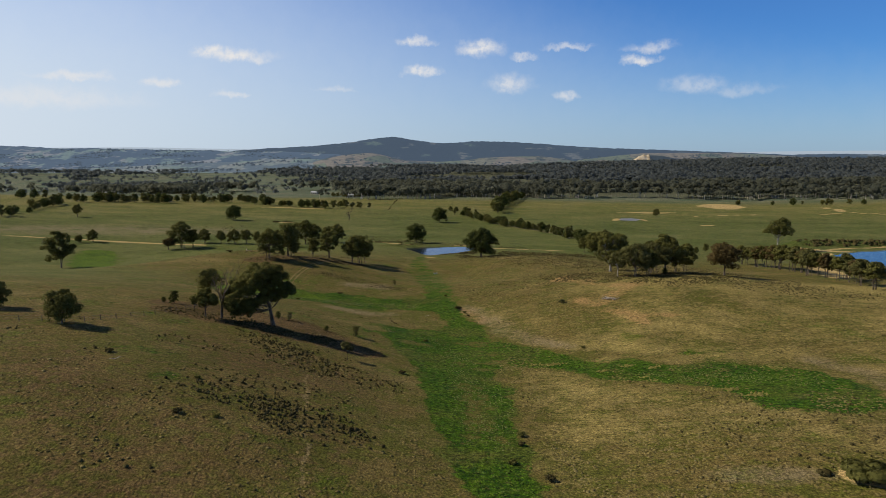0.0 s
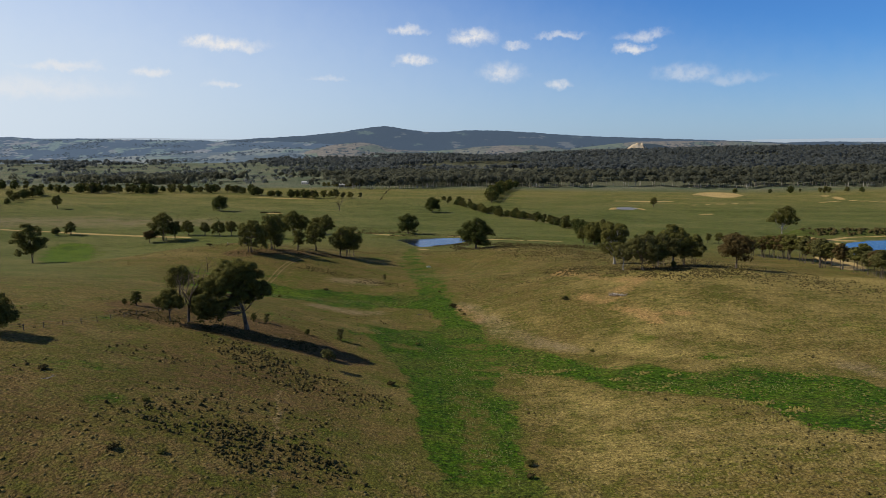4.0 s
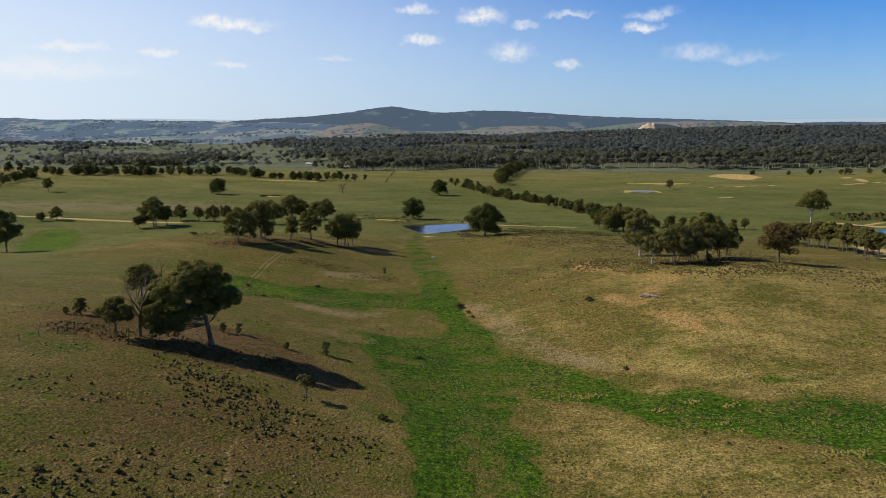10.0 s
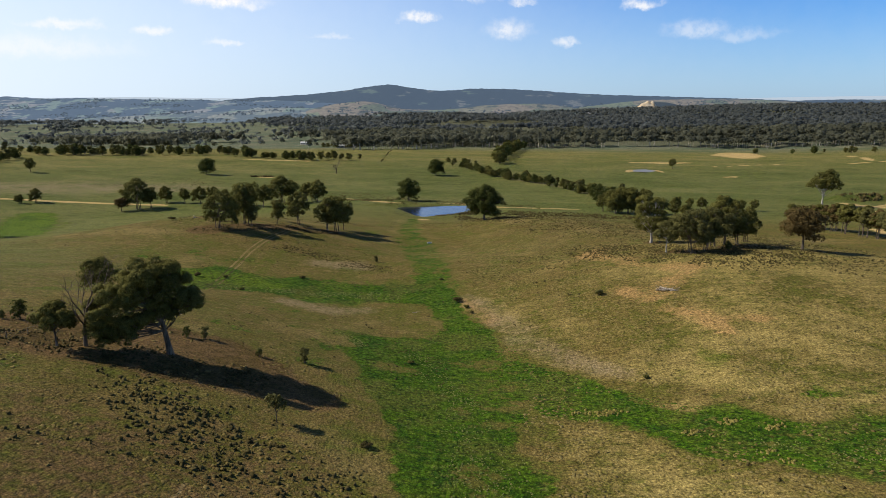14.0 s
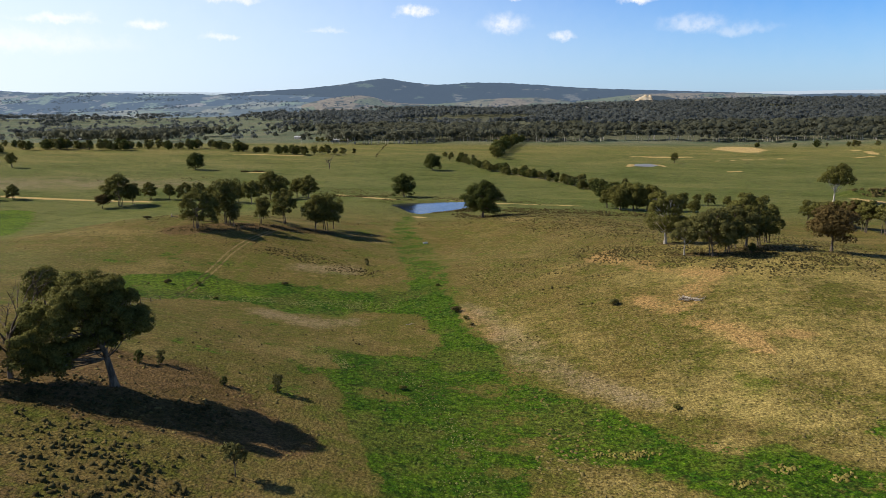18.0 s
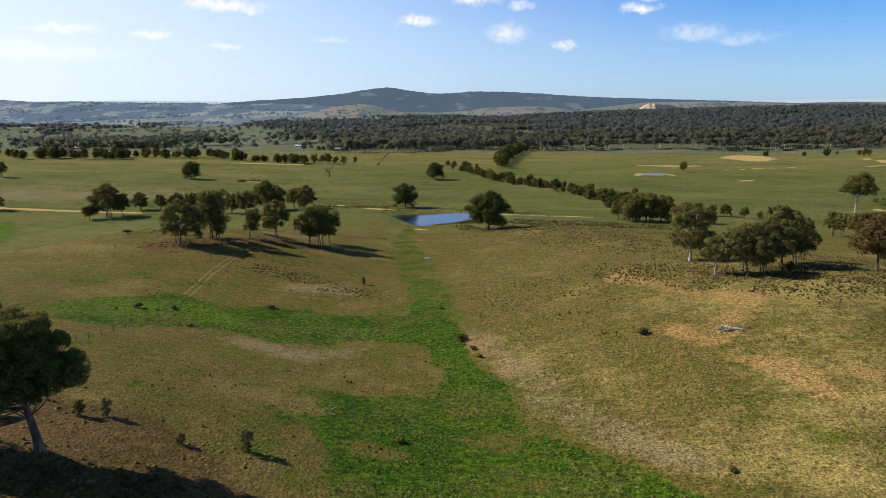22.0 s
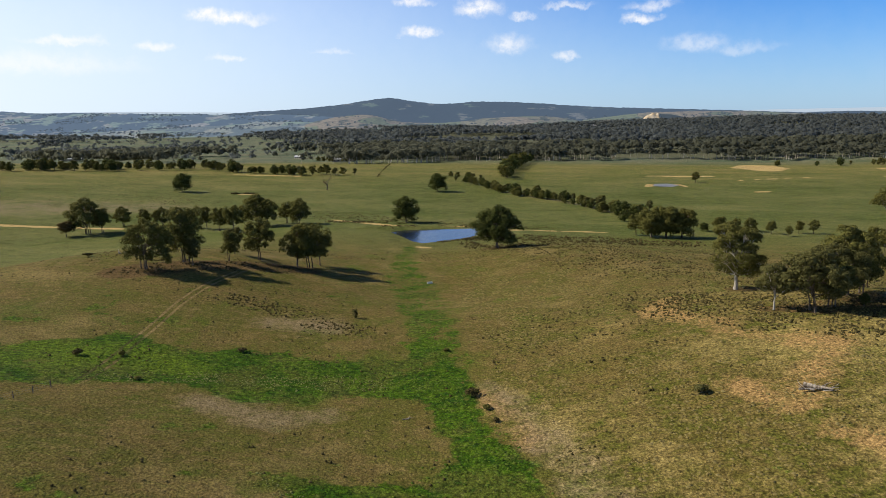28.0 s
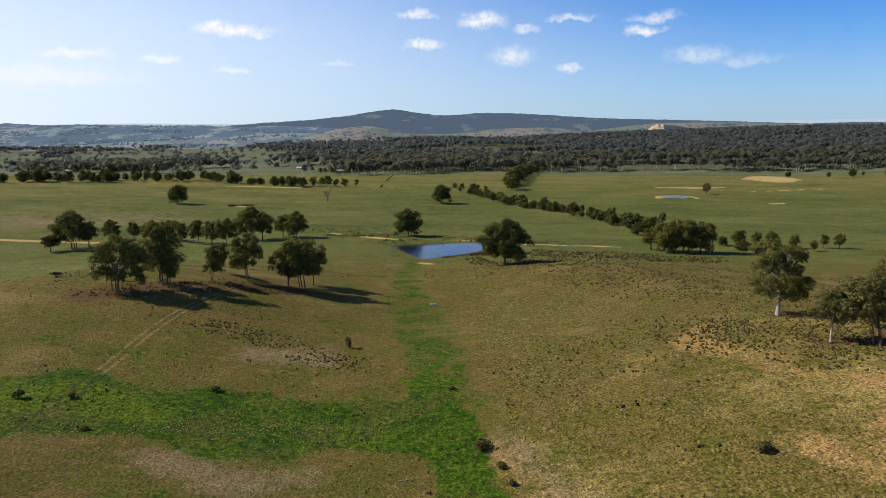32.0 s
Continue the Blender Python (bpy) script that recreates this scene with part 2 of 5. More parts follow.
far_green = g.mix(g.ramp(g.noise(flat, 0.22, 4, 0.7), 0.50, 0.66, 0.0, 0.6), far_green, (0.215, 0.190, 0.070))
far_green = g.mix(g.ramp(ragged, 0.54, 0.66, 0.0, 0.55), far_green, (0.20, 0.172, 0.062))
far_green = g.mix(g.ramp(ragged, 0.46, 0.36, 0.0, 0.55), far_green, (0.080, 0.100, 0.018))
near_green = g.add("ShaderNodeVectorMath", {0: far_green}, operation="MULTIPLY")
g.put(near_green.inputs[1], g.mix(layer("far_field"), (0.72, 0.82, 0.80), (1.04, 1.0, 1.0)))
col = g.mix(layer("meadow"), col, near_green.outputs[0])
# Far valley ground: distance haze is put into its grey-blue greens.
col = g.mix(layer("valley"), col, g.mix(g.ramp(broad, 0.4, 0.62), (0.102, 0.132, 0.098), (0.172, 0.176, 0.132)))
wet = g.math("ADD", layer("green"), g.math("ADD", g.math("MULTIPLY_ADD", blend, 3.6, -1.88), g.math("MULTIPLY_ADD", ragged, 3.0, -1.5)))
lushes = g.mix(g.ramp(blend, 0.38, 0.60), (0.025, 0.074, 0.003), (0.076, 0.130, 0.008))
lushes = g.mix(g.ramp(ragged, 0.47, 0.38, 0.0, 0.8), lushes, (0.018, 0.060, 0.004))
lushes = g.mix(g.ramp(patch_b, 0.50, 0.60, 0.0, 0.7), lushes, (0.100, 0.110, 0.022))
lushes = g.mix(g.ramp(mid, 0.54, 0.66, 0.0, 0.45), lushes, (0.130, 0.112, 0.036))
lushes = g.mix(g.ramp(fine, 0.46, 0.36, 0.0, 0.7), lushes, (0.014, 0.046, 0.004))
lushes = g.mix(g.ramp(fine, 0.56, 0.68, 0.0, 0.6), lushes, (0.17, 0.18, 0.06))
lushes = g.mix(g.math("MULTIPLY", layer("lime"), g.ramp(blend, 0.40, 0.56, 0.35, 1.0)), lushes, (0.105, 0.160, 0.012))
col = g.mix(g.ramp(wet, -0.15, 0.45, 0.0, 0.55), col, (0.118, 0.112, 0.026))
tufted = g.add("ShaderNodeVectorMath", {0: lushes}, operation="SCALE")
g.put(tufted.inputs["Scale"], g.ramp(g.noise(flat, 0.95, 4, 0.7), 0.36, 0.64, 0.50, 1.28))
col = g.mix(g.ramp(wet, 0.22, 0.62), col, tufted.outputs[0])
red = g.math("ADD", layer("ochre"), g.math("MULTIPLY_ADD", blend, 3.0, -1.65))
col = g.mix(g.ramp(red, 0.3, 0.9, 0.0, 0.9), col, (0.36, 0.226, 0.104))
dust = g.math("ADD", layer("dusty"), g.math("MULTIPLY_ADD", blend, 2.6, -1.35))
col = g.mix(g.ramp(dust, 0.1, 1.0, 0.0, 0.8), col, (0.258, 0.196, 0.136))
# Leaf litter under trees; its brown also paints the great gum's shadow deeper.
litter = g.math("ADD", layer("litter"), g.math("MULTIPLY_ADD", fine, 1.6, -0.85))
col = g.mix(g.ramp(litter, 0.2, 0.8, 0.0, 0.85), col, g.mix(g.ramp(blend, 0.42, 0.58), (0.088, 0.056, 0.022), (0.150, 0.090, 0.046)))
bare = g.math("ADD", layer("bare"), g.math("ADD", g.math("MULTIPLY_ADD", blend, 1.4, -0.75), g.math("MULTIPLY_ADD", ragged, 1.6, -0.85)))
col = g.mix(g.ramp(bare, 0.3, 0.7), col, g.mix(grit, (0.56, 0.41, 0.21), (0.42, 0.29, 0.13)))
# Shade below the woodland trees is painted into the ground colour.
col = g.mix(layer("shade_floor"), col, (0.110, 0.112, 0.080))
# two wheel ruts that wander down the slope
axes = g.add("ShaderNodeSeparateXYZ", {"Vector": pos})
bend = g.add("ShaderNodeFloatCurve", {"Value": g.math("DIVIDE", g.math("SUBTRACT", axes.outputs[1], 250), 110)})
knots = bend.mapping.curves[0].points
knots[0].location, knots[1].location = (0.0, 0.32), (1.0, 0.62)
for u_, v_ in ((0.07, 0.335), (0.15, 0.31), (0.30, 0.23), (0.42, 0.20), (0.55, 0.185), (0.70, 0.26), (0.82, 0.43)):
    knots.new(u_, v_)
side = g.math("ABSOLUTE", g.math("SUBTRACT", axes.outputs[0], g.math("MULTIPLY_ADD", bend.outputs[0], 15.0, -66.0)))
rut = g.math("MULTIPLY", g.ramp(g.math("ABSOLUTE", g.math("SUBTRACT", side, 0.85)), 0.5, 0.15), g.math("MULTIPLY", g.ramp(axes.outputs[1], 252, 258), g.ramp(axes.outputs[1], 360, 345)))
col = g.mix(g.math("MULTIPLY", rut, g.ramp(fine, 0.3, 0.6, 0.3, 0.9)), col, g.mix(g.ramp(wet, 0.25, 0.85), (0.27, 0.19, 0.10), (0.060, 0.056, 0.022)))
speck = g.math("MULTIPLY", g.ramp(clumps, 0.08, 0.45, 0.58, 1.1), g.math("MULTIPLY", g.ramp(lump, 0.10, 0.75, 1.22, 0.86), g.math("MULTIPLY", g.ramp(grit, 0.36, 0.64, 0.60, 1.60), g.ramp(g.noise(flat, 1.1, 3, 0.8), 0.36, 0.64, 0.72, 1.26))))
scaled = g.add("ShaderNodeVectorMath", {0: col}, operation="SCALE")
# a narrow pale path worn down the near slope by stock
trail = g.math("ABSOLUTE", g.math("ADD", g.math("SUBTRACT", axes.outputs[0], g.math("MULTIPLY_ADD", axes.outputs[1], -0.16, -4.6)), g.math("MULTIPLY_ADD", mid, 6.0, -3.0)))
trail = g.math("MULTIPLY", g.math("MULTIPLY", g.ramp(trail, 0.45, 0.15), g.ramp(fine, 0.40, 0.56, 0.1, 0.8)), g.math("MULTIPLY", g.ramp(axes.outputs[1], 88, 94), g.ramp(axes.outputs[1], 150, 140)))
g.put(scaled.inputs[0], g.mix(trail, col, (0.26, 0.19, 0.10)))
coarse = g.math("MULTIPLY_ADD", layer("coarse"), 0.45, 0.55)
g.put(scaled.inputs["Scale"], g.math("ADD", 0.95, g.math("MULTIPLY", g.math("SUBTRACT", speck, 1.0), coarse)))
height = g.math("ADD", g.math("MULTIPLY", fine, 0.16), g.math("ADD", g.math("MULTIPLY", grit, 0.16), g.math("MULTIPLY_ADD", clumps, -0.10, g.math("MULTIPLY", lump, -0.26))))
relief = g.add("ShaderNodeBump", {"Strength": 1.0, "Distance": 0.44, "Height": height})
toned = g.add("ShaderNodeVectorMath", {0: scaled.outputs[0], 1: (0.97, 0.97, 0.82)}, operation="MULTIPLY")
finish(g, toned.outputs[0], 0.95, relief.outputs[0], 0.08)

WATER, nd = material("water")
wp = nd.add("ShaderNodeNewGeometry").outputs["Position"]
rip = nd.add("ShaderNodeBump", {"Strength": 0.35, "Distance": 0.12, "Height": nd.noise(wp, 1.6, 5)})
finish(nd, (0.010, 0.016, 0.034), 0.08, rip.outputs[0], 0.5)


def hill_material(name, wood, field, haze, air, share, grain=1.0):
    """Far hills: woods and paddocks, with the blue haze before them added as emission."""
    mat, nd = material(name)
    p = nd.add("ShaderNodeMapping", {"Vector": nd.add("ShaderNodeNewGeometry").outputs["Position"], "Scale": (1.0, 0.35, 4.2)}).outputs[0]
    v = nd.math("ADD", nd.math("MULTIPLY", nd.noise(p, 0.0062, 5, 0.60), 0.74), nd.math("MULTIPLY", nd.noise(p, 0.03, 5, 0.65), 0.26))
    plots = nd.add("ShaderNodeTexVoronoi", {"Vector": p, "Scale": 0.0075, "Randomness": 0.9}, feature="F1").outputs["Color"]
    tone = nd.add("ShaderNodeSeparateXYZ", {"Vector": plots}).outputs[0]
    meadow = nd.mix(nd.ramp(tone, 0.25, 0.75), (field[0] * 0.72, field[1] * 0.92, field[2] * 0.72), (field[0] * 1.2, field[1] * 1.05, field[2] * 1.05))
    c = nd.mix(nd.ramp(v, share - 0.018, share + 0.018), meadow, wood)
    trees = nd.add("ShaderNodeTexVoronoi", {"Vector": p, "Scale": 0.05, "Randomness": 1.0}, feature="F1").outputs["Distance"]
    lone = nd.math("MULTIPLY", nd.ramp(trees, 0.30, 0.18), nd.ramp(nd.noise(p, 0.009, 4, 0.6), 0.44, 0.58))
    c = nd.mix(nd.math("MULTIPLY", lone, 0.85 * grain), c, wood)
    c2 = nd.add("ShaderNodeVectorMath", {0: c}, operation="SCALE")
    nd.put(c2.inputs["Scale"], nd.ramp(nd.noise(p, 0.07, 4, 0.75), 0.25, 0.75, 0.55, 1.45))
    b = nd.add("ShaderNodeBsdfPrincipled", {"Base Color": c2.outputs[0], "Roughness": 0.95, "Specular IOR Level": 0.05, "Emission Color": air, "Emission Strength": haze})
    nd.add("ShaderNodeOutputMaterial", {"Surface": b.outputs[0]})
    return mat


# ---- mesh helpers ----


def mesh_of(name, verts, faces, mat, smooth=False, normals=None):
    """A mesh from arrays: verts (n, 3), faces (m, 3 or 4); normals: one a vertex, for foliage that is shaded as a rounded mass."""
    verts, faces = np.asarray(verts, np.float32), np.asarray(faces, np.int32)
    me = bpy.data.meshes.new(name)
    k = faces.shape[1]
    me.vertices.add(len(verts)), me.vertices.foreach_set("co", verts.ravel())
    me.loops.add(faces.size), me.loops.foreach_set("vertex_index", faces.ravel())
    me.polygons.add(len(faces))
    me.polygons.foreach_set("loop_start", np.arange(len(faces), dtype=np.int32) * k)
    me.polygons.foreach_set("use_smooth", np.full(len(faces), smooth or normals is not None))
    me.update(calc_edges=True)
    if normals is not None:
        me.normals_split_custom_set_from_vertices(np.asarray(normals, np.float32))
    me.materials.append(mat)
    return me


def part(name, me, parent, label=""):
    ob = new(name, me)
    ob.parent = parent
    return tagged(ob, label)


def thing(name, place, label, category, group="", turn=0.0):
    ob = new(name)
    ob.empty_display_size = 0.2
    ob.matrix_basis = pose(*place, 0, 0, turn)
    return tagged(ob, label, category, group)


def join(pieces):
    """Several (verts, faces) as one."""
    vs, fs, k = [], [], 0
    for v, f in pieces:
        vs.append(v), fs.append(np.asarray(f) + k)
        k += len(v)
    return np.concatenate(vs), np.concatenate(fs)


def tube(path, radii, sides=7):
    """A tapering limb along a path, closed at its tip."""
    path = np.asarray(path, float)
    way = np.gradient(path, axis=0)
    way /= np.linalg.norm(way, axis=1, keepdims=True) + 1e-9
    ref = np.where(np.abs(way[:, 2:3]) > 0.9, [[1.0, 0, 0]], [[0, 0, 1.0]])
    a = np.cross(way, ref)
    a /= np.linalg.norm(a, axis=1, keepdims=True)
    b = np.cross(way, a)
    ang = np.linspace(0, 2 * np.pi, sides, endpoint=False)
    ring = a[:, None] * np.cos(ang)[None, :, None] + b[:, None] * np.sin(ang)[None, :, None]
    v = (path[:, None] + ring * np.asarray(radii)[:, None, None]).reshape(-1, 3)
    i, j = np.meshgrid(np.arange(len(path) - 1), np.arange(sides), indexing="ij")
    k = (j + 1) % sides
    f = np.stack([i * sides + j, i * sides + k, (i + 1) * sides + k, (i + 1) * sides + j], -1).reshape(-1, 4)
    return v, f


def sprays(rng, centres, radii, count, size, up=0.25, droop=0.0, loose=0.27):
    """Many small pointed leaf sprays on the outside of the given puffs."""
    centres, radii = np.asarray(centres, float), np.asarray(radii, float)
    w = radii.prod(1) ** (2 / 3)
    pick = rng.choice(len(centres), count, p=w / w.sum())
    d = rng.normal(size=(count, 3))
    d /= np.linalg.norm(d, axis=1, keepdims=True)
    d[:, 2] = np.where(d[:, 2] < -0.7, -d[:, 2], d[:, 2])
    r = rng.uniform(0.70, 1.05, count)
    p = centres[pick] + d * r[:, None] * radii[pick]
    nrm = d + rng.normal(size=(count, 3)) * loose + [0, 0, up]
    nrm /= np.linalg.norm(nrm, axis=1, keepdims=True)
    a = np.cross(nrm, rng.normal(size=(count, 3)))
    a[:, 2] -= droop * 0.5
    a /= np.linalg.norm(a, axis=1, keepdims=True)
    b = np.cross(nrm, a)
    s = size * rng.uniform(0.55, 1.45, (count, 1))
    q = rng.uniform(0.35, 0.75, (count, 1))
    v = np.stack([p - a * s, p - b * s * q, p + a * s, p + b * s * q], 1).reshape(-1, 3)
    mid = (centres * w[:, None]).sum(0) / w.sum()
    out = p - mid
    out /= np.linalg.norm(out, axis=1, keepdims=True) + 1e-9
    round_off = 0.66 * d + 0.20 * out + 0.28 * nrm + [0, 0, 0.04]
    round_off /= np.linalg.norm(round_off, axis=1, keepdims=True)
    return v, np.arange(count * 4).reshape(-1, 4), np.repeat(round_off, 4, 0)


def foliage(name, made, mat):
    v, f, nm = made
    return mesh_of(name, v, f, mat, True, nm)


def tree_meshes(seed, high, wide, low=0.3, lobes=9, leaves=5000, size=0.36, mat=None, bark=None, lean=(0.0, 0.0), girth=None, lobe=0.25, gaps=0.0, stems=1, skirt=0.7, shape=(), bole=()):
    """Meshes of one tree: trunks, limbs and a crown of lobes that are made of smaller puffs. low: where the crown starts, as a share of its height."""
    rng = np.random.default_rng(seed)
    mat, bark = mat or GUM, bark or BARK
    girth = girth or high * 0.024
    lean = np.array([lean[0], lean[1], 0.0])
    mid, rz = np.array([*lean[:2], high * (1 + low) / 2]), high * (1 - low) / 2
    hearts, sizes = [], []
    for k, (lx, lz, rl) in enumerate(shape):
        for side in (-1, 1):
            hearts.append(np.array([lx, side * rng.uniform(0.03, 0.15) * wide, lz]) + rng.normal(0, 0.25, 3))
            sizes.append(rl * rng.uniform(0.95, 1.3))
    for k in range(0 if shape else lobes):
        ang = 2.4 * k + rng.uniform(-0.4, 0.4)
        el = -skirt + (0.95 + skirt) * (k + 0.5) / lobes
        el = np.clip(el + rng.uniform(-0.15, 0.15), -0.97, 0.97)
        rl = wide * lobe * rng.uniform(0.75, 1.2)
        ring = max(np.sqrt(1 - el * el), 0.75 if el < 0 else 0) * rng.uniform(0.8, 1.0)
        hearts.append(mid + rng.normal(0, 0.035 * wide, 3) + [np.cos(ang) * ring * (wide / 2 - rl * 0.8), np.sin(ang) * ring * (wide / 2 - rl * 0.8), el * max(rz - rl * 0.62, 0.2)])
        sizes.append(rl)
    top = high * 0.55
    s = np.linspace(0, 1, 7)
    pieces = []
    for st in range(stems):
        off = np.zeros(2) if st == 0 else rng.normal(0, wide * 0.06, 2)
        out = lean[:2] + (rng.normal(0, wide * 0.10, 2) if stems > 1 else 0)
        trunk = np.stack([off[0] + out[0] * s**2 + rng.normal(0, 0.010 * high, 7) * s, off[1] + out[1] * s**2 + rng.normal(0, 0.010 * high, 7) * s, top * s - 0.4 * (s == 0)], 1)
        if bole:
            trunk = np.array([[np.interp(v, np.linspace(0, 1, len(bole)), [b[0] for b in bole]), 0.05 * np.sin(9 * v), np.interp(v, np.linspace(0, 1, len(bole)), [b[1] for b in bole])] for v in s])
        pieces.append(tube(trunk, girth / stems**0.5 * (1.2 - 0.85 * s) * np.where(s == 0, 1.45, 1.0), 8))
        if st == 0:
            main = trunk
    trunk_me = mesh_of("trunk", *join(pieces), bark, True)
    limb_me, spots, rads = [], [], []
    for heart, rl in zip(hearts, sizes):
        at_share = rng.uniform(0.45, 0.95)
        start = np.array([np.interp(at_share, s, main[:, k]) for k in range(3)])
        if start[2] > heart[2] + rl * 0.3:
            start = np.array([np.interp(0.4, s, main[:, k]) for k in range(3)])
        knee = start * 0.5 + heart * 0.5 + [0, 0, -0.04 * high]
        t = np.linspace(0, 1, 6)[:, None]
        curve = (1 - t) ** 2 * start + 2 * t * (1 - t) * knee + t**2 * heart + rng.normal(0, 0.006 * high, (6, 3)) * t
        bits = [tube(curve, girth * (0.24 if shape else 0.48) * (1 - 0.8 * t[:, 0]), 6)]
        for _ in range(9):
            d = rng.normal(size=3)
            d /= np.linalg.norm(d)
            d[2] = abs(d[2]) * 0.9 if d[2] < -0.6 else d[2]
            p = heart + d * rl * np.array([0.72, 0.72, 0.55])
            bits.append(tube(np.linspace(curve[4], p, 3), girth * 0.12 * np.linspace(1, 0.3, 3), 4))
            if rng.uniform() >= gaps:
                spots.append(p)
                rads.append(rl * rng.uniform(0.38, 0.56) * np.array([1.0, 1.0, 0.8]))
        limb_me.append(mesh_of("limb", *join(bits), bark, True))
    crown_me = foliage("crown", sprays(rng, spots, rads, leaves, size, droop=0.5), mat)
    return trunk_me, limb_me, crown_me


def grow(name, place, meshes, label, category="tree", group="", turn=0.0, scale=1.0):
    top = thing(name, place, label, category, group, turn)
    top.scale = (scale, scale, scale)
    part("trunk", meshes[0], top)
    for me in meshes[1]:
        part("limb", me, top)
    part("crown", meshes[2], top)
    return top


# ---- the lie of the land ----
SWELLS = []


def swells(radius, y, *humps):
    """Low rounded rises and hollows along one line of the plan: (x, height) each."""
    SWELLS.extend((x, y, radius, h) for x, h in humps)


swells(420, 150, (-700, 17.18), (-250, 21.80), (200, 16.21), (650, 23.00))
swells(420, 550, (-700, 9.48), (-250, -13.00), (200, -10.61), (650, -17.27))
swells(420, 950, (-700, 17.95), (-250, 6.24), (200, -0.71), (650, 1.26))
swells(420, 1350, (-700, -18.64), (-250, -9.84), (200, -8.27), (650, -19.26))
swells(130, 150, (-200, 14.80), (-60, -1.01), (80, -4.11), (220, 3.68))
swells(130, 300, (-200, -2.48), (-60, 2.70), (80, 1.04), (220, 0.10))
swells(130, 450, (-200, -9.20), (-60, 5.48), (80, -1.88), (220, -1.92))
swells(130, 600, (-200, 1.38), (-60, 0.42), (80, 0.84), (220, 2.85))
swells(45, 110, (-80, 3.82), (-35, 3.30), (10, -4.58), (55, 2.22), (100, 1.83))
swells(45, 160, (-80, 1.84), (-35, -1.23), (10, -3.41), (55, -0.67), (100, -1.95))
swells(45, 210, (-80, 1.05), (-35, -0.38), (10, -6.39), (55, -0.56), (100, -0.64))
swells(45, 260, (-80, -2.06), (-35, -4.79), (10, -4.71), (55, 2.09), (100, 2.66))
swells(45, 310, (-80, -1.11), (-35, -1.87), (10, -1.64), (55, -0.49), (100, 2.38))
swells(50, 360, (10, -5.80))
swells(50, 410, (10, 0.37))
swells(50, 365, (-35, -3.50), (-80, 5.30), (55, 2.15))
swells(50, 465, (10, -3.80))
swells(50, 430, (55, 3.33), (-35, -2.76))
swells(50, 350, (-110, 3.19))
SWELL = np.array(SWELLS)
POND = np.array([(-25, 514), (-18, 520), (-5, 522), (24, 522), (25, 510), (20, 499), (13, 490), (1, 483), (-7, 479), (-12, 485), (-17, 497), (-22, 508)], float)
RESERVOIR = np.array([(246, 405), (266, 455), (276, 487), (294, 511), (316, 519), (350, 528), (430, 548), (480, 480), (400, 400), (300, 378)], float)
DAM = np.array([(217, 849), (225, 870), (238, 872), (245, 856), (234, 840)], float)
POND_Z, RESERVOIR_Z, DAM_Z = -20.7, -24.6, -32.6


def inside(x, y, poly):
    """Signed distance to a polygon, positive inside."""
    d = np.full(x.shape, 1e9)
    odd = np.zeros(x.shape, bool)
    for (ax, ay), (bx, by) in zip(poly, np.roll(poly, -1, 0)):
        ex, ey = bx - ax, by - ay
        t = np.clip(((x - ax) * ex + (y - ay) * ey) / (ex * ex + ey * ey), 0, 1)
        d = np.minimum(d, np.hypot(x - ax - t * ex, y - ay - t * ey))
        cross = (ay > y) != (by > y)
        odd ^= cross & (x < (bx - ax) * (y - ay) / (by - ay + 1e-9) + ax)
    return np.where(odd, d, -d)


def strip(x, y, line):
    """How far inside a band a place lies, 1 on its middle line to 0 at its edge and negative beyond; line: (x, y, half width)."""
    best = np.full(x.shape, -50.0)
    for (ax, ay, aw), (bx, by, bw) in zip(line, line[1:]):
        ex, ey = bx - ax, by - ay
        t = np.clip(((x - ax) * ex + (y - ay) * ey) / (ex * ex + ey * ey + 1e-9), 0, 1)
        best = np.maximum(best, 1 - np.hypot(x - ax - t * ex, y - ay - t * ey) / (aw + t * (bw - aw)))
    return best


def smooth(v, lo, hi):
    t = np.clip((v - lo) / (hi - lo), 0, 1)
    return t * t * (3 - 2 * t)


def wave(x, y, scale, seed):
    """Cheap rolling noise from a few sines."""
    rng = np.random.default_rng(seed)
    v = 0
    for _ in range(7):
        a, p, k = rng.uniform(0, 6.28), rng.uniform(0, 6.28), rng.uniform(0.5, 2.2) / scale
        v = v + np.sin((x * np.cos(a) + y * np.sin(a)) * k + p)
    return v / 7


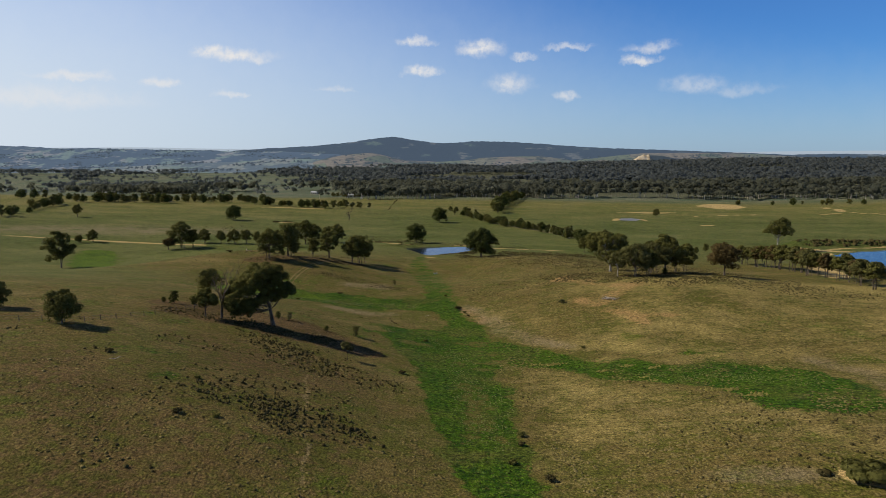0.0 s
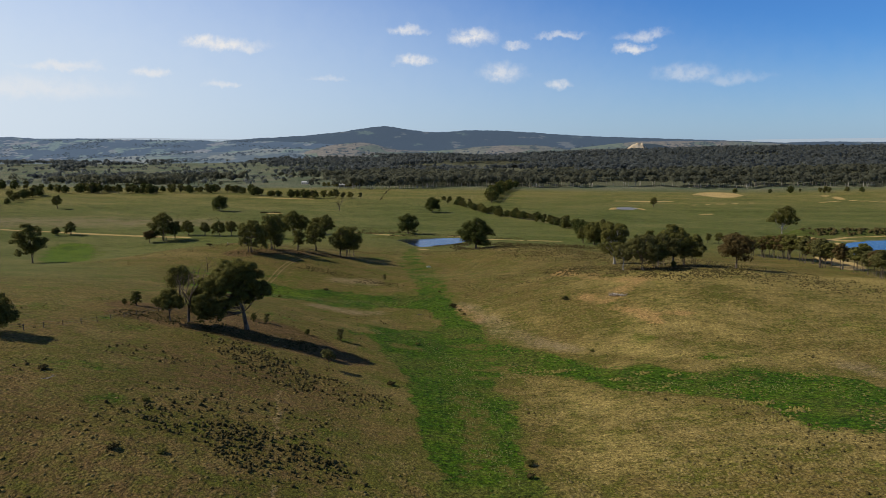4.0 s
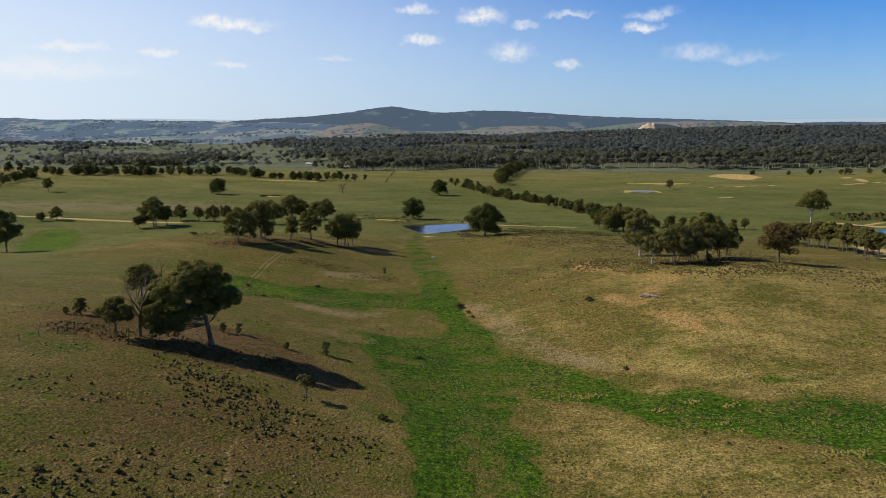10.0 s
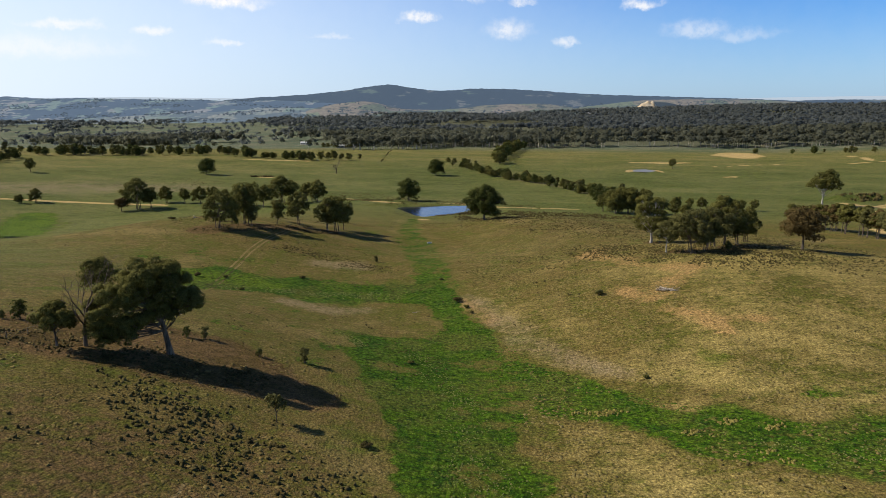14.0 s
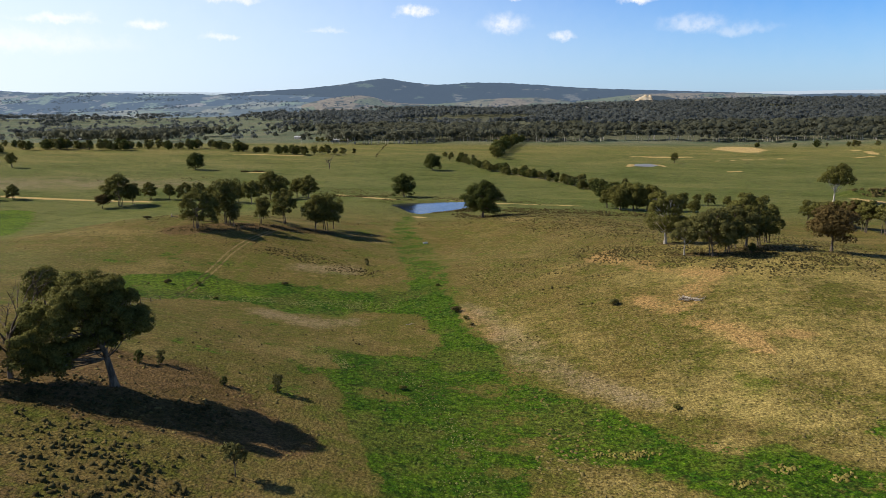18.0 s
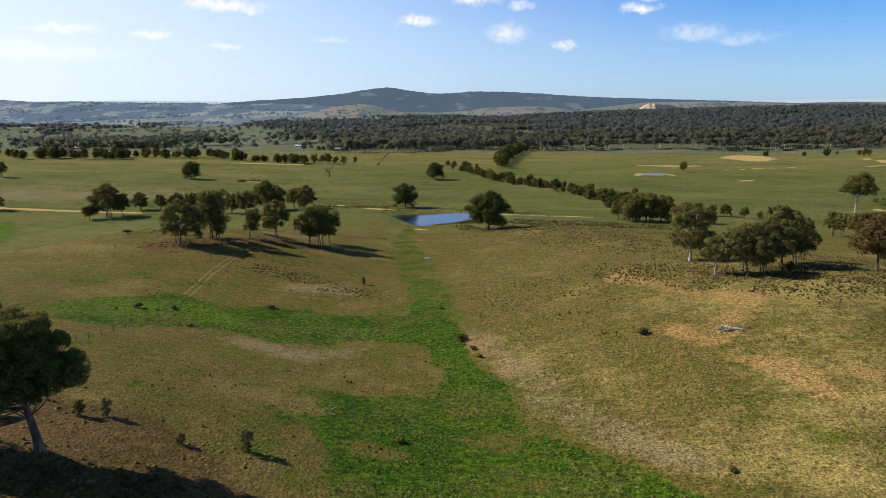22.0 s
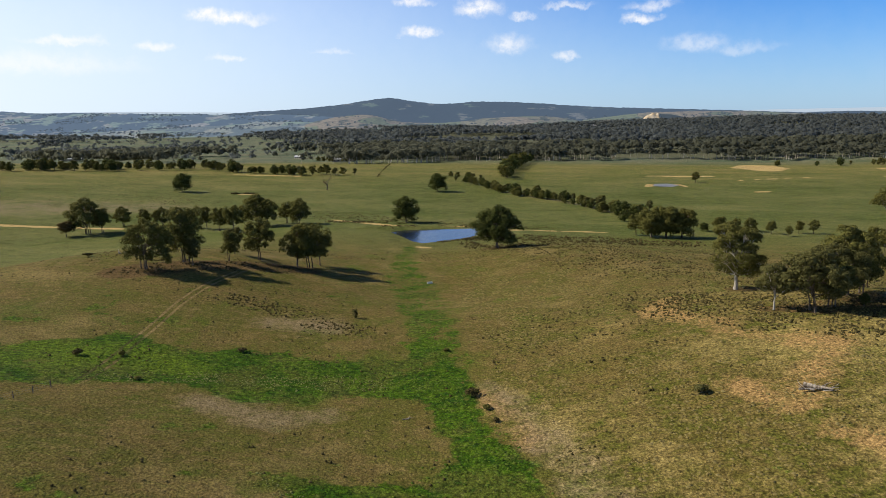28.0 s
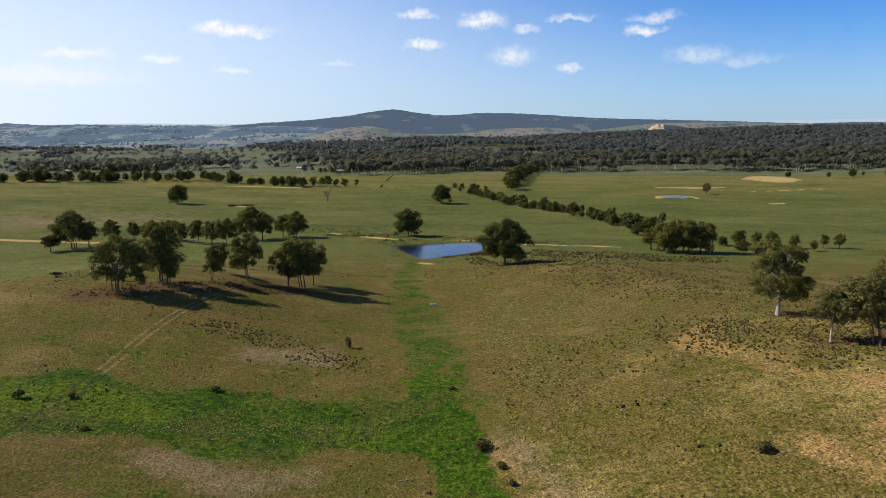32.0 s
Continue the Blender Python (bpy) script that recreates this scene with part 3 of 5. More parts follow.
def land(x, y):
    x, y = np.asarray(x, float), np.asarray(y, float)
    z = np.full(x.shape, -20.0)
    for sx, sy, r, h in SWELL:
        z += h * np.exp(-((x - sx) ** 2 + (y - sy) ** 2) / r**2)
    z += 0.22 * wave(x, y, 5.0, 3) + 0.12 * wave(x, y, 1.8, 5)
    far = smooth(y, 1250, 1500)
    rise = -36 + np.clip((y - 1350) / 1250, 0, 1) * (20 + 26 * smooth(x, 0, 1500)) - 16 * smooth(-x, 200, 900) * smooth(y, 1300, 1700)
    z = z * (1 - far) + rise * far
    z = z - 60 * smooth(y, 2700, 3600)
    for poly, level, lip in ((POND, POND_Z, 9.0), (RESERVOIR, RESERVOIR_Z, 14.0), (DAM, DAM_Z, 12.0)):
        near = (np.abs(x - poly[:, 0].mean()) < 160) & (np.abs(y - poly[:, 1].mean()) < 130)
        if near.any():
            d = inside(x[near], y[near], poly)
            shore = smooth(-d, 0.0, lip)
            z[near] = np.where(d > 0, level - 0.05 - 0.25 * np.minimum(d, 4), (level + 0.22 * np.minimum(-d, 1.0)) * (1 - shore) + z[near] * shore)
    z += 1.3 * np.exp(-((strip(x, y, [(-40, 520, 4), (-10, 526, 4), (35, 535, 4)]) - 1) ** 2) / 1.2)
    z += 4.5 * np.exp(-((strip(x, y, [(300, 590, 7), (360, 600, 7), (470, 610, 7)]) - 1) ** 2) / 1.2)
    return z


def at(x, y, sink=0.0):
    return (x, y, float(land(np.array([x]), np.array([y]))[0]) - sink)


# one sheet of ground to the horizon, finest where the flight passes
rows = np.concatenate([np.linspace(-2500, -60, 14), np.linspace(-20, 84, 14), np.arange(86, 340, 1.5), np.arange(340, 620, 2.6), np.arange(622, 1400, 9), np.linspace(1410, 2700, 50), np.linspace(2800, 4980, 14)])
u = np.linspace(-1, 1, 331)
cols = 0.34 * u + 0.66 * u**5
half = 330 + 0.85 * np.maximum(rows, 0)
GX, GY = cols[None, :] * half[:, None], np.repeat(rows[:, None], len(u), 1)
GX = np.where(np.abs(u)[None, :] > 0.999, np.sign(u)[None, :] * 5200, GX)
GZ = land(GX.ravel(), GY.ravel()).reshape(GX.shape)
R, K = GX.shape
i, j = np.meshgrid(np.arange(R - 1), np.arange(K - 1), indexing="ij")
quads = np.stack([i * K + j, i * K + j + 1, (i + 1) * K + j + 1, (i + 1) * K + j], -1).reshape(-1, 4)
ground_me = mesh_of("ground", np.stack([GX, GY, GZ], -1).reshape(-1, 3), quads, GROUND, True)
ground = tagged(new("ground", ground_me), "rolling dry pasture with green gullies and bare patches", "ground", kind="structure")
gx, gy = GX.ravel(), GY.ravel()


def paint(name, values):
    ground_me.attributes.new(name, "FLOAT", "POINT").data.foreach_set("value", np.clip(values, -1, 1.4).astype(np.float32))


def band(*lines):
    v = np.full(gx.shape, -50.0)
    for line in lines:
        v = np.maximum(v, strip(gx, gy, line))
    return v


wig = 0.22 * wave(gx, gy, 4.0, 11) + 0.16 * wave(gx, gy, 1.6, 12)
GULLY = [(-12, 466, 3), (-13, 440, 5), (-13, 410, 6), (-11, 387, 8), (-7, 352, 9), (-2, 318, 8), (0, 297, 8), (1, 275, 9), (5, 256, 8), (8, 240, 9), (2, 220, 17), (0, 205, 17), (1, 190, 15), (4, 170, 10), (6, 155, 10), (6, 138, 11), (9, 115, 9), (12, 90, 9), (14, 40, 9)]
EAST = [(8, 240, 6), (15, 218, 8), (23, 198, 9), (34, 186, 8), (45, 175, 9), (58, 165, 11), (72, 155, 14), (84, 150, 12)]
WEST = [(-100, 258, 8), (-85, 262, 13), (-62, 269, 17), (-45, 272, 14), (-25, 275, 10), (-8, 271, 9), (2, 266, 8)]
FLAT = np.array([(4, 237), (-3, 229), (-13, 227), (-21, 229), (-18, 217), (-13, 195), (-9, 184), (-6, 169), (-4, 157), (-3, 142), (-1, 126), (2, 108), (5, 90), (7, 30), (19, 30), (16, 90), (15, 105), (15, 130), (16, 150), (18, 159), (14, 168), (16, 178), (22, 190), (19, 210), (15, 223), (15, 236), (9, 246)], float)
EAST_ARM = np.array([(17, 216), (28, 203), (37, 191), (40, 182), (44, 178), (49, 184), (53, 177), (58, 171), (68, 174), (80, 168), (90, 162), (93, 148), (88, 130), (76, 123), (63, 130), (61, 147), (55, 154), (48, 159), (41, 162), (38, 168), (30, 178), (19, 183), (12, 196)], float)
WEST_ARM = np.array([(5, 280), (8, 266), (10, 246), (4, 235), (2, 247), (-3, 258), (-11, 262), (-17, 262), (-24, 256), (-34, 255), (-45, 261), (-59, 256), (-68, 250), (-77, 252), (-84, 260), (-83, 270), (-76, 277), (-70, 284), (-62, 286), (-52, 278), (-40, 284), (-23, 281), (-7, 283), (-3, 298)], float)
near = (np.abs(gx) < 180) & (gy > 20) & (gy < 320)
lawn = np.full(gx.shape, -50.0)
for poly in (FLAT, EAST_ARM, WEST_ARM):
    lawn[near] = np.maximum(lawn[near], inside(gx[near], gy[near], poly))
trickle = band(GULLY[:8], [(-240, 492, 12), (-224, 455, 18), (-200, 402, 12)])
faint = band([(-24, 215, 4), (-12, 205, 6)], [(-66, 232, 3), (-58, 234, 4)], [(-50, 250, 2), (-46, 251, 2)], [(-37, 240, 5), (-30, 244, 3)], [(-52, 222, 3), (-44, 214, 4), (-36, 210, 5), (-28, 207, 5), (-22, 205, 4)], [(-24, 226, 3), (-20, 212, 4), (-15, 202, 4)], [(-33, 226, 2), (-31, 224, 2)], [(-60, 143, 6), (-57, 149, 6), (-49, 142, 5)], [(-58, 135, 4), (-52, 137, 3)], [(-84, 312, 7), (-72, 310, 5)], [(-36, 335, 6), (-24, 340, 5)], [(12, 158, 4), (15, 157, 4)], [(-30, 282, 4), (-22, 285, 4)], [(-70, 292, 9), (-58, 298, 6)], [(-90, 290, 8), (-80, 300, 6)], [(-70, 172, 6), (-60, 168, 5)], [(-62, 134, 4), (-50, 120, 6), (-42, 116, 5)], [(20, 116, 3), (28, 112, 3)], [(-24, 200, 4), (-16, 203, 5)], [(66, 184, 4), (76, 182, 3)])
soft = np.maximum(smooth(lawn + 7 * wig, -3.0, 2.6) * 1.22, smooth(trickle + wig, -0.35, 0.65) * np.where(gx < -150, 1.45, 0.82))
soft = np.maximum(soft, 0.5 * smooth(faint + wig, -0.5, 0.8)) - 0.2
paint("lime", smooth(band([(-104, 260, 5), (-90, 262, 9), (-72, 268, 10), (-60, 272, 8), (-46, 268, 4)], [(-240, 492, 14), (-224, 455, 20), (-200, 402, 14)]) + wig, -0.3, 0.6))
worn = band([(-9, 205, 3), (-6, 204, 3)], [(14, 136, 3), (16, 132, 3)], [(11, 214, 5), (12, 196, 6), (15, 176, 6), (13, 164, 4)], [(7, 160, 3), (8, 140, 5), (9, 118, 4)], [(3, 188, 3), (5, 185, 3)])
soft -= 0.42 * smooth(worn + 2 * wig, -0.6, 0.7)
paint("green", soft * (1 - 0.22 * smooth(gy, 300, 360) * (np.abs(gx) < 40) * (0.6 + wave(gx, gy, 9, 14))))
dry = -0.05 + 0.5 * smooth(gx, 8, 26) * smooth(360 - gy, 0, 90) - 0.35 * smooth(gy, 330, 430)
dry += 0.45 * np.maximum(0, band([(14, 262, 7), (17, 243, 7), (24, 212, 6), (40, 200, 6), (60, 188, 6), (90, 178, 10)], [(22, 170, 9), (34, 155, 12), (46, 146, 10)], [(20, 148, 8), (36, 120, 14)])) ** 0.5
dry += 0.35 * np.maximum(0, band([(-30, 247, 9), (-20, 250, 8)], [(-30, 305, 14), (-18, 302, 8)])) ** 0.5
dry += 0.28 * smooth(gx, 35, 80) * smooth(gy, 170, 210) * smooth(300 - gy, 0, 40)
dry += 0.22 * wave(gx, gy, 14, 21) + 0.24 * smooth(gx, 38, 62) * smooth(gy, 90, 130) * smooth(330 - gy, 0, 60) - 0.30 * smooth(-gx, 8, 36) * smooth(230 - gy, 0, 40) - 0.16 * smooth(gx, 30, 60)
dry += 0.26 * smooth(gx, 50, 70) * smooth(gy, 235, 262) * smooth(345 - gy, 0, 30)
dry += 0.5 * np.maximum(0, band([(-34, 247, 10), (-24, 248, 11), (-14, 252, 6)], [(-62, 256, 6), (-50, 254, 6)], [(-40, 300, 12), (-24, 300, 12), (-14, 304, 6)])) ** 0.5
dry -= 0.32 * smooth(-gx, -4, 16) * smooth(gy, 190, 240)
dry -= 0.08 * smooth(gx, 8, 30)
paint("dry", dry)
paint("coarse", np.clip(smooth(gx + 0.05 * (gy - 200), 4, 22) + smooth(gy, 380, 470) + 0.5 * smooth(210 - gy, 0, 60), 0.25, 1))
brown_rise = np.maximum(0, band([(-300, 590, 40), (-240, 600, 55), (-190, 625, 60), (-140, 650, 40)], [(-120, 330, 40), (-95, 360, 25)])) ** 0.5
paint("meadow", np.clip(smooth(gy, 400, 520) + 0.75 * smooth(-gx, 70, 150) * smooth(gy, 190, 250) - 0.8 * brown_rise, 0, 1))
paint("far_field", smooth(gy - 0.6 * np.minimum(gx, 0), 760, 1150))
paint("ochre", np.maximum(-1, 0.92 * smooth(band([(59, 311, 6), (53, 297, 8), (57, 284, 7), (63, 270, 7), (72, 262, 8)], [(50, 250, 4), (55, 241, 6), (70, 256, 5)], [(9, 262, 3), (13, 250, 5), (15, 243, 4)], [(66, 222, 4), (74, 220, 4)], [(56, 232, 4), (62, 226, 5), (64, 215, 4)]), -0.7, 0.9) - 0.06))
road = band([(-62, 566, 2.2), (-40, 547, 2.8), (-24, 535, 2.6), (0, 531, 2.2), (23, 529, 2.2), (54, 527, 1.8), (92, 522, 1.4)], [(-330, 536, 1.6), (-277, 544, 2.4), (-240, 545, 2.6), (-205, 543, 2.4), (-180, 541, 1.5)],
            [(440, 1080, 16), (456, 1140, 36), (478, 1200, 24)], [(252, 975, 6), (290, 968, 10), (322, 975, 6)], [(620, 960, 4), (580, 990, 5), (600, 1060, 5), (608, 1108, 5)], [(-172, 726, 2.2), (-153, 731, 2.2)], [(330, 916, 1), (380, 938, 2), (430, 957, 1)], [(520, 960, 3), (560, 985, 4)], [(300, 800, 2), (320, 806, 2)], [(360, 760, 2), (372, 764, 2)], [(-225, 905, 4), (-180, 912, 5), (-150, 908, 3)],
            [(213, 848, 4), (219, 868, 4)], [(248, 850, 4), (246, 868, 4)], [(292, 570, 4), (300, 545, 6), (318, 540, 5)], [(300, 545, 2), (330, 572, 2), (380, 590, 2), (460, 598, 2)], [(236, 395, 5), (254, 452, 6), (264, 488, 6), (284, 516, 6)], [(190, 330, 5), (214, 380, 6), (226, 420, 5)], [(62, 97, 3.5), (65, 95, 3.5)], [(-8, 462, 2.2), (-4, 460, 1.8)])
paint("bare", 1.3 * smooth(road, -0.5, 0.4))
# Litter below the trees; the second band traces the great gum's shadow, darkening it.
litter = band([(-74, 190, 7), (-58, 195, 10), (-40, 196, 8), (-30, 190, 6)], [(-70, 180, 7), (-56, 182, 10), (-42, 183, 11), (-30, 183, 10), (-20, 180, 7)], [(74, 289, 4), (82, 286, 7), (95, 292, 7), (106, 303, 6)], [(78, 317, 4), (82, 316, 4)], [(-86, 330, 8), (-60, 355, 7), (-44, 368, 8)], [(26, 440, 9), (36, 440, 9)])
# The same layer also makes the near left slope darker and browner.
paint("litter", np.maximum(1.25 * smooth(litter, -0.2, 0.7), 0.56 * smooth(-gx, -2, 22) * smooth(186 - gy, 0, 40) * (0.8 + 0.8 * wave(gx, gy, 12, 23))))

paint("dusty", 0.78 * smooth(band([(10, 266, 3), (14, 254, 6), (19, 240, 7), (22, 226, 7), (28, 212, 6), (38, 200, 4)], [(-40, 253, 5), (-28, 249, 8), (-18, 252, 5)], [(-38, 303, 8), (-26, 303, 10)], [(94, 170, 6), (99, 158, 6), (97, 142, 5)], [(44, 101, 4), (50, 99, 5), (57, 98, 3)], [(-340, 585, 48), (-270, 612, 52), (-200, 630, 40)], [(60, 790, 5), (85, 748, 6), (105, 705, 7), (120, 650, 7), (132, 600, 6)]), -0.6, 0.9) - 0.15)
# The hazed ground colour sets in gradually from y = 1150.
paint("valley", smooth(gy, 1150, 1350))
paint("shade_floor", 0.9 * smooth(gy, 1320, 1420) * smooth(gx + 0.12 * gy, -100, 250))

# water
MUDDY, nd = material("muddy_water")
finish(nd, nd.mix(nd.noise(nd.add("ShaderNodeNewGeometry").outputs["Position"], 0.3, 4), (0.15, 0.14, 0.12), (0.24, 0.22, 0.18)), 0.4, None, 0.25)
for poly, level, label in ((POND, POND_Z, "small still farm pond of dark blue water"), (RESERVOIR, RESERVOIR_Z, "large blue farm reservoir behind a row of trees"), (DAM, DAM_Z, "tiny farm dam with pale banks in the meadow")):
    mid = poly.mean(0)
    big_poly = mid + (poly - mid) * 1.06
    fan = np.concatenate([[[*mid, level]], np.c_[big_poly, np.full(len(poly), level)]])
    m = len(poly)
    f = np.array([(0, 1 + a, 1 + (a + 1) % m) for a in range(m)])
    tagged(new("water", mesh_of("water", fan, f, MUDDY if poly is DAM else WATER)), label, "pond", kind="structure")

# ---- far hills ----


def woodland(name, spots, heights, seed, per, size, mat, label, lobes=5, trunks=0):
    """Many small trees in one mesh: a few rounded lobes of leaf sprays each, on a bare trunk where the trees stand at the edge."""
    rng = np.random.default_rng(seed)
    k = len(spots)
    pick = np.repeat(np.arange(k), per)
    ang = rng.uniform(0, 2 * np.pi, (k, lobes))
    ring = rng.uniform(0.08, 0.30, (k, lobes)) * rng.uniform(0.75, 1.3, (k, 1))
    lobe = np.stack([np.cos(ang) * ring, np.sin(ang) * ring, rng.uniform(-0.12, 0.14, (k, lobes)) - ring * 0.35 + 0.08], 2)
    d = rng.normal(size=(k * per, 3))
    d /= np.linalg.norm(d, axis=1, keepdims=True)
    d[:, 2] = np.where(d[:, 2] < -0.35, -d[:, 2], d[:, 2])
    h = heights[pick][:, None]
    off = lobe[pick, rng.integers(0, lobes, k * per)] + d * rng.uniform(0.17, 0.23, (k * per, 1)) * [1.1, 1.1, 0.9]
    p = spots[pick] + ([0, 0, 0.66] + off) * h
    nrm = d + rng.normal(size=d.shape) * 0.2 + [0, 0, 0.1]
    nrm /= np.linalg.norm(nrm, axis=1, keepdims=True)
    a = np.cross(nrm, rng.normal(size=d.shape))
    a /= np.linalg.norm(a, axis=1, keepdims=True)
    b = np.cross(nrm, a)
    s = size * h * rng.uniform(0.7, 1.3, (k * per, 1))
    v = np.stack([p - a * s, p - b * s * 0.75, p + a * s, p + b * s * 0.75], 1).reshape(-1, 3)
    soft = 0.26 * d + 1.5 * off + [0, 0, 0.42]
    soft /= np.linalg.norm(soft, axis=1, keepdims=True)
    if trunks:
        q = np.argsort(spots[:, 1] - wood_edge(spots[:, 0]))[:trunks]
        stems = [tube([spots[i] - [0, 0, 0.3], spots[i] + [0.3, 0.2, heights[i] * 0.3], spots[i] + [0.2 * rng.normal(), 0.2, heights[i] * 0.62]], np.array([0.26, 0.2, 0.1]) * heights[i] / 13, 4) for i in q]
        tagged(new("wood_edge_trunks", mesh_of("wood_edge_trunks", *join(stems), PALE_BARK, True)), "pale bare trunks along the edge of the woods", "woodland", kind="stuff")
    return tagged(new(name, mesh_of(name, v, np.arange(len(v)).reshape(-1, 4), mat, True, np.repeat(soft, 4, 0))), label, "woodland", kind="stuff")


def range_of_hills(name, y, depth, profile, foot, mat, label, seed, rough=6.0, trees=0):
    """A range across the distance: profile holds (azimuth, elevation) of its crest in degrees, seen from the start of the flight."""
    az, el = np.array(profile).T
    a = np.linspace(az[0], az[-1], 420)
    e = np.interp(a, az, el)
    e = np.convolve(np.pad(e, 6, "edge"), np.ones(13) / 13, "valid")
    crest = 50 + np.tan(np.radians(e)) * y / np.cos(np.radians(a))
    x = np.tan(np.radians(a)) * y
    t = np.linspace(0, 1, 26)
    X = np.repeat(x[None], 26, 0) * (1 - depth * (1 - t[:, None]) / y)
    Y = np.repeat((y - depth * (1 - t))[:, None], len(a), 1)
    lift = smooth(t, 0, 1)[:, None] ** 0.8
    Z = foot + (crest - foot)[None] * lift + rough * 3 * wave(X, Y, 130.0, seed) * (lift * (1 - lift) * 3) + rough * 0.5 * wave(X, Y, 40.0, seed + 1) * lift * (1 - 0.7 * lift) + rough * 0.7 * wave(X, Y, 11.0, seed + 2) * lift
    i, j = np.meshgrid(np.arange(25), np.arange(len(a) - 1), indexing="ij")
    k = len(a)
    f = np.stack([i * k + j, i * k + j + 1, (i + 1) * k + j + 1, (i + 1) * k + j], -1).reshape(-1, 4)
    if trees:
        rng = np.random.default_rng(seed + 9)
        ti, tj = rng.uniform(2, 21.5, trees * 4), rng.uniform(0, k - 2, trees * 4)
        i0, j0 = ti.astype(int), tj.astype(int)
        fi, fj = ti - i0, tj - j0
        P = np.stack([X, Y, Z], -1)
        spots = (P[i0, j0] * ((1 - fi) * (1 - fj))[:, None] + P[i0 + 1, j0] * (fi * (1 - fj))[:, None] + P[i0, j0 + 1] * ((1 - fi) * fj)[:, None] + P[i0 + 1, j0 + 1] * (fi * fj)[:, None])
        thick = wave(spots[:, 0], spots[:, 1] * 2.2, 85, seed + 3) + rng.normal(0, 0.05, len(spots))
        spots = spots[thick > 0.17][:trees]
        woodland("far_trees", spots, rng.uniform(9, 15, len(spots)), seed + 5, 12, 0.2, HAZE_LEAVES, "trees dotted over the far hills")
    return tagged(new(name, mesh_of(name, np.stack([X, Y, Z], -1).reshape(-1, 3), f, mat, True)), label, "hills", kind="structure")


# Haze is painted on these hills and their trees as an even bluish glow.
HAZE_GLOW = (0.34, 0.44, 0.58)
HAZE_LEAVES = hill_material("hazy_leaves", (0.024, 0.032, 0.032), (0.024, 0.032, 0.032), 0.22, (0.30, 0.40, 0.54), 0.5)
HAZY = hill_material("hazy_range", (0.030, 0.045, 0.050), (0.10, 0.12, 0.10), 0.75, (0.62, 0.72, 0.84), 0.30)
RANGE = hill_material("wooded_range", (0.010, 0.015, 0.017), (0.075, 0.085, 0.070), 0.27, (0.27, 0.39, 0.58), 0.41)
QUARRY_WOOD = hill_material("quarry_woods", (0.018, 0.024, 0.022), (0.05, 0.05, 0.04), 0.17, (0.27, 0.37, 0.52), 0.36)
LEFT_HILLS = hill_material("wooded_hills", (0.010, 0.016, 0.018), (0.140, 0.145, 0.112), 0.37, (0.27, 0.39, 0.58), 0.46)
DOWNS = hill_material("dry_paddock_hills", (0.030, 0.040, 0.034), (0.130, 0.124, 0.092), 0.19, HAZE_GLOW, 0.56)
VALLEY = hill_material("valley_paddocks", (0.026, 0.038, 0.036), (0.115, 0.128, 0.088), 0.34, HAZE_GLOW, 0.495)
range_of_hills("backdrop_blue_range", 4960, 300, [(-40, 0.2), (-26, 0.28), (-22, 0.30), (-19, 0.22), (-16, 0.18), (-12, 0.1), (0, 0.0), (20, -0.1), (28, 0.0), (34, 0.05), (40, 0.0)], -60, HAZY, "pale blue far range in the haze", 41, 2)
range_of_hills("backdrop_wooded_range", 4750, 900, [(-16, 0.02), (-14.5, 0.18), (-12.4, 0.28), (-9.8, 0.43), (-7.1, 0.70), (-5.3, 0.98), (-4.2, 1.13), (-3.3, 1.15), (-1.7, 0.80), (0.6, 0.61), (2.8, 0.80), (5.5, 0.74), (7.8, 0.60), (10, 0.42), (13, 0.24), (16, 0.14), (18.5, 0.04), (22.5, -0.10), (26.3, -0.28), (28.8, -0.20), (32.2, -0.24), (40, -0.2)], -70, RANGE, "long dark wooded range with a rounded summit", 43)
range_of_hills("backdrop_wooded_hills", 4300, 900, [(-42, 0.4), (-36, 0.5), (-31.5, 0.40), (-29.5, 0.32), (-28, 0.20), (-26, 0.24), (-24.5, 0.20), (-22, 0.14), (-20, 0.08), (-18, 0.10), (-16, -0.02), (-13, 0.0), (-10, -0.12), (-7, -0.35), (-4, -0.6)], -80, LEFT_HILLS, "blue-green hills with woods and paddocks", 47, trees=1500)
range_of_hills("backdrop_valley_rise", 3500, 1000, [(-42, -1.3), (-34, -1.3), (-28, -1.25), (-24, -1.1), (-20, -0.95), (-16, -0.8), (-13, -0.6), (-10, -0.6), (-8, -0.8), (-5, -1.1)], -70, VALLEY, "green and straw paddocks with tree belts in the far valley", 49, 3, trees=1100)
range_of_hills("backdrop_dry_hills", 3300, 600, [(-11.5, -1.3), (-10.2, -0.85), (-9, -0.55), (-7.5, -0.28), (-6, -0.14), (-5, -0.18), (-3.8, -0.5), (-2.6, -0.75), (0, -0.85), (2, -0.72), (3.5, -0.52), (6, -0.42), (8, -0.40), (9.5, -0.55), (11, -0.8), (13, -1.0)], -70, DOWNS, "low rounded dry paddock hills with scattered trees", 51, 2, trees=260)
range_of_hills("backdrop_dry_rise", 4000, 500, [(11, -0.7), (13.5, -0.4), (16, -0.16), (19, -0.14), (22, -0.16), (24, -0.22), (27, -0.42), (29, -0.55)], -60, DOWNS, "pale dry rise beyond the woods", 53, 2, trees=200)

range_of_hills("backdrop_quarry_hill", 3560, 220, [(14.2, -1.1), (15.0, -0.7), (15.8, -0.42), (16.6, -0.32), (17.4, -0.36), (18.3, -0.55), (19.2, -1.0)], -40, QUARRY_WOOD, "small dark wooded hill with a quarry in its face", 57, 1)

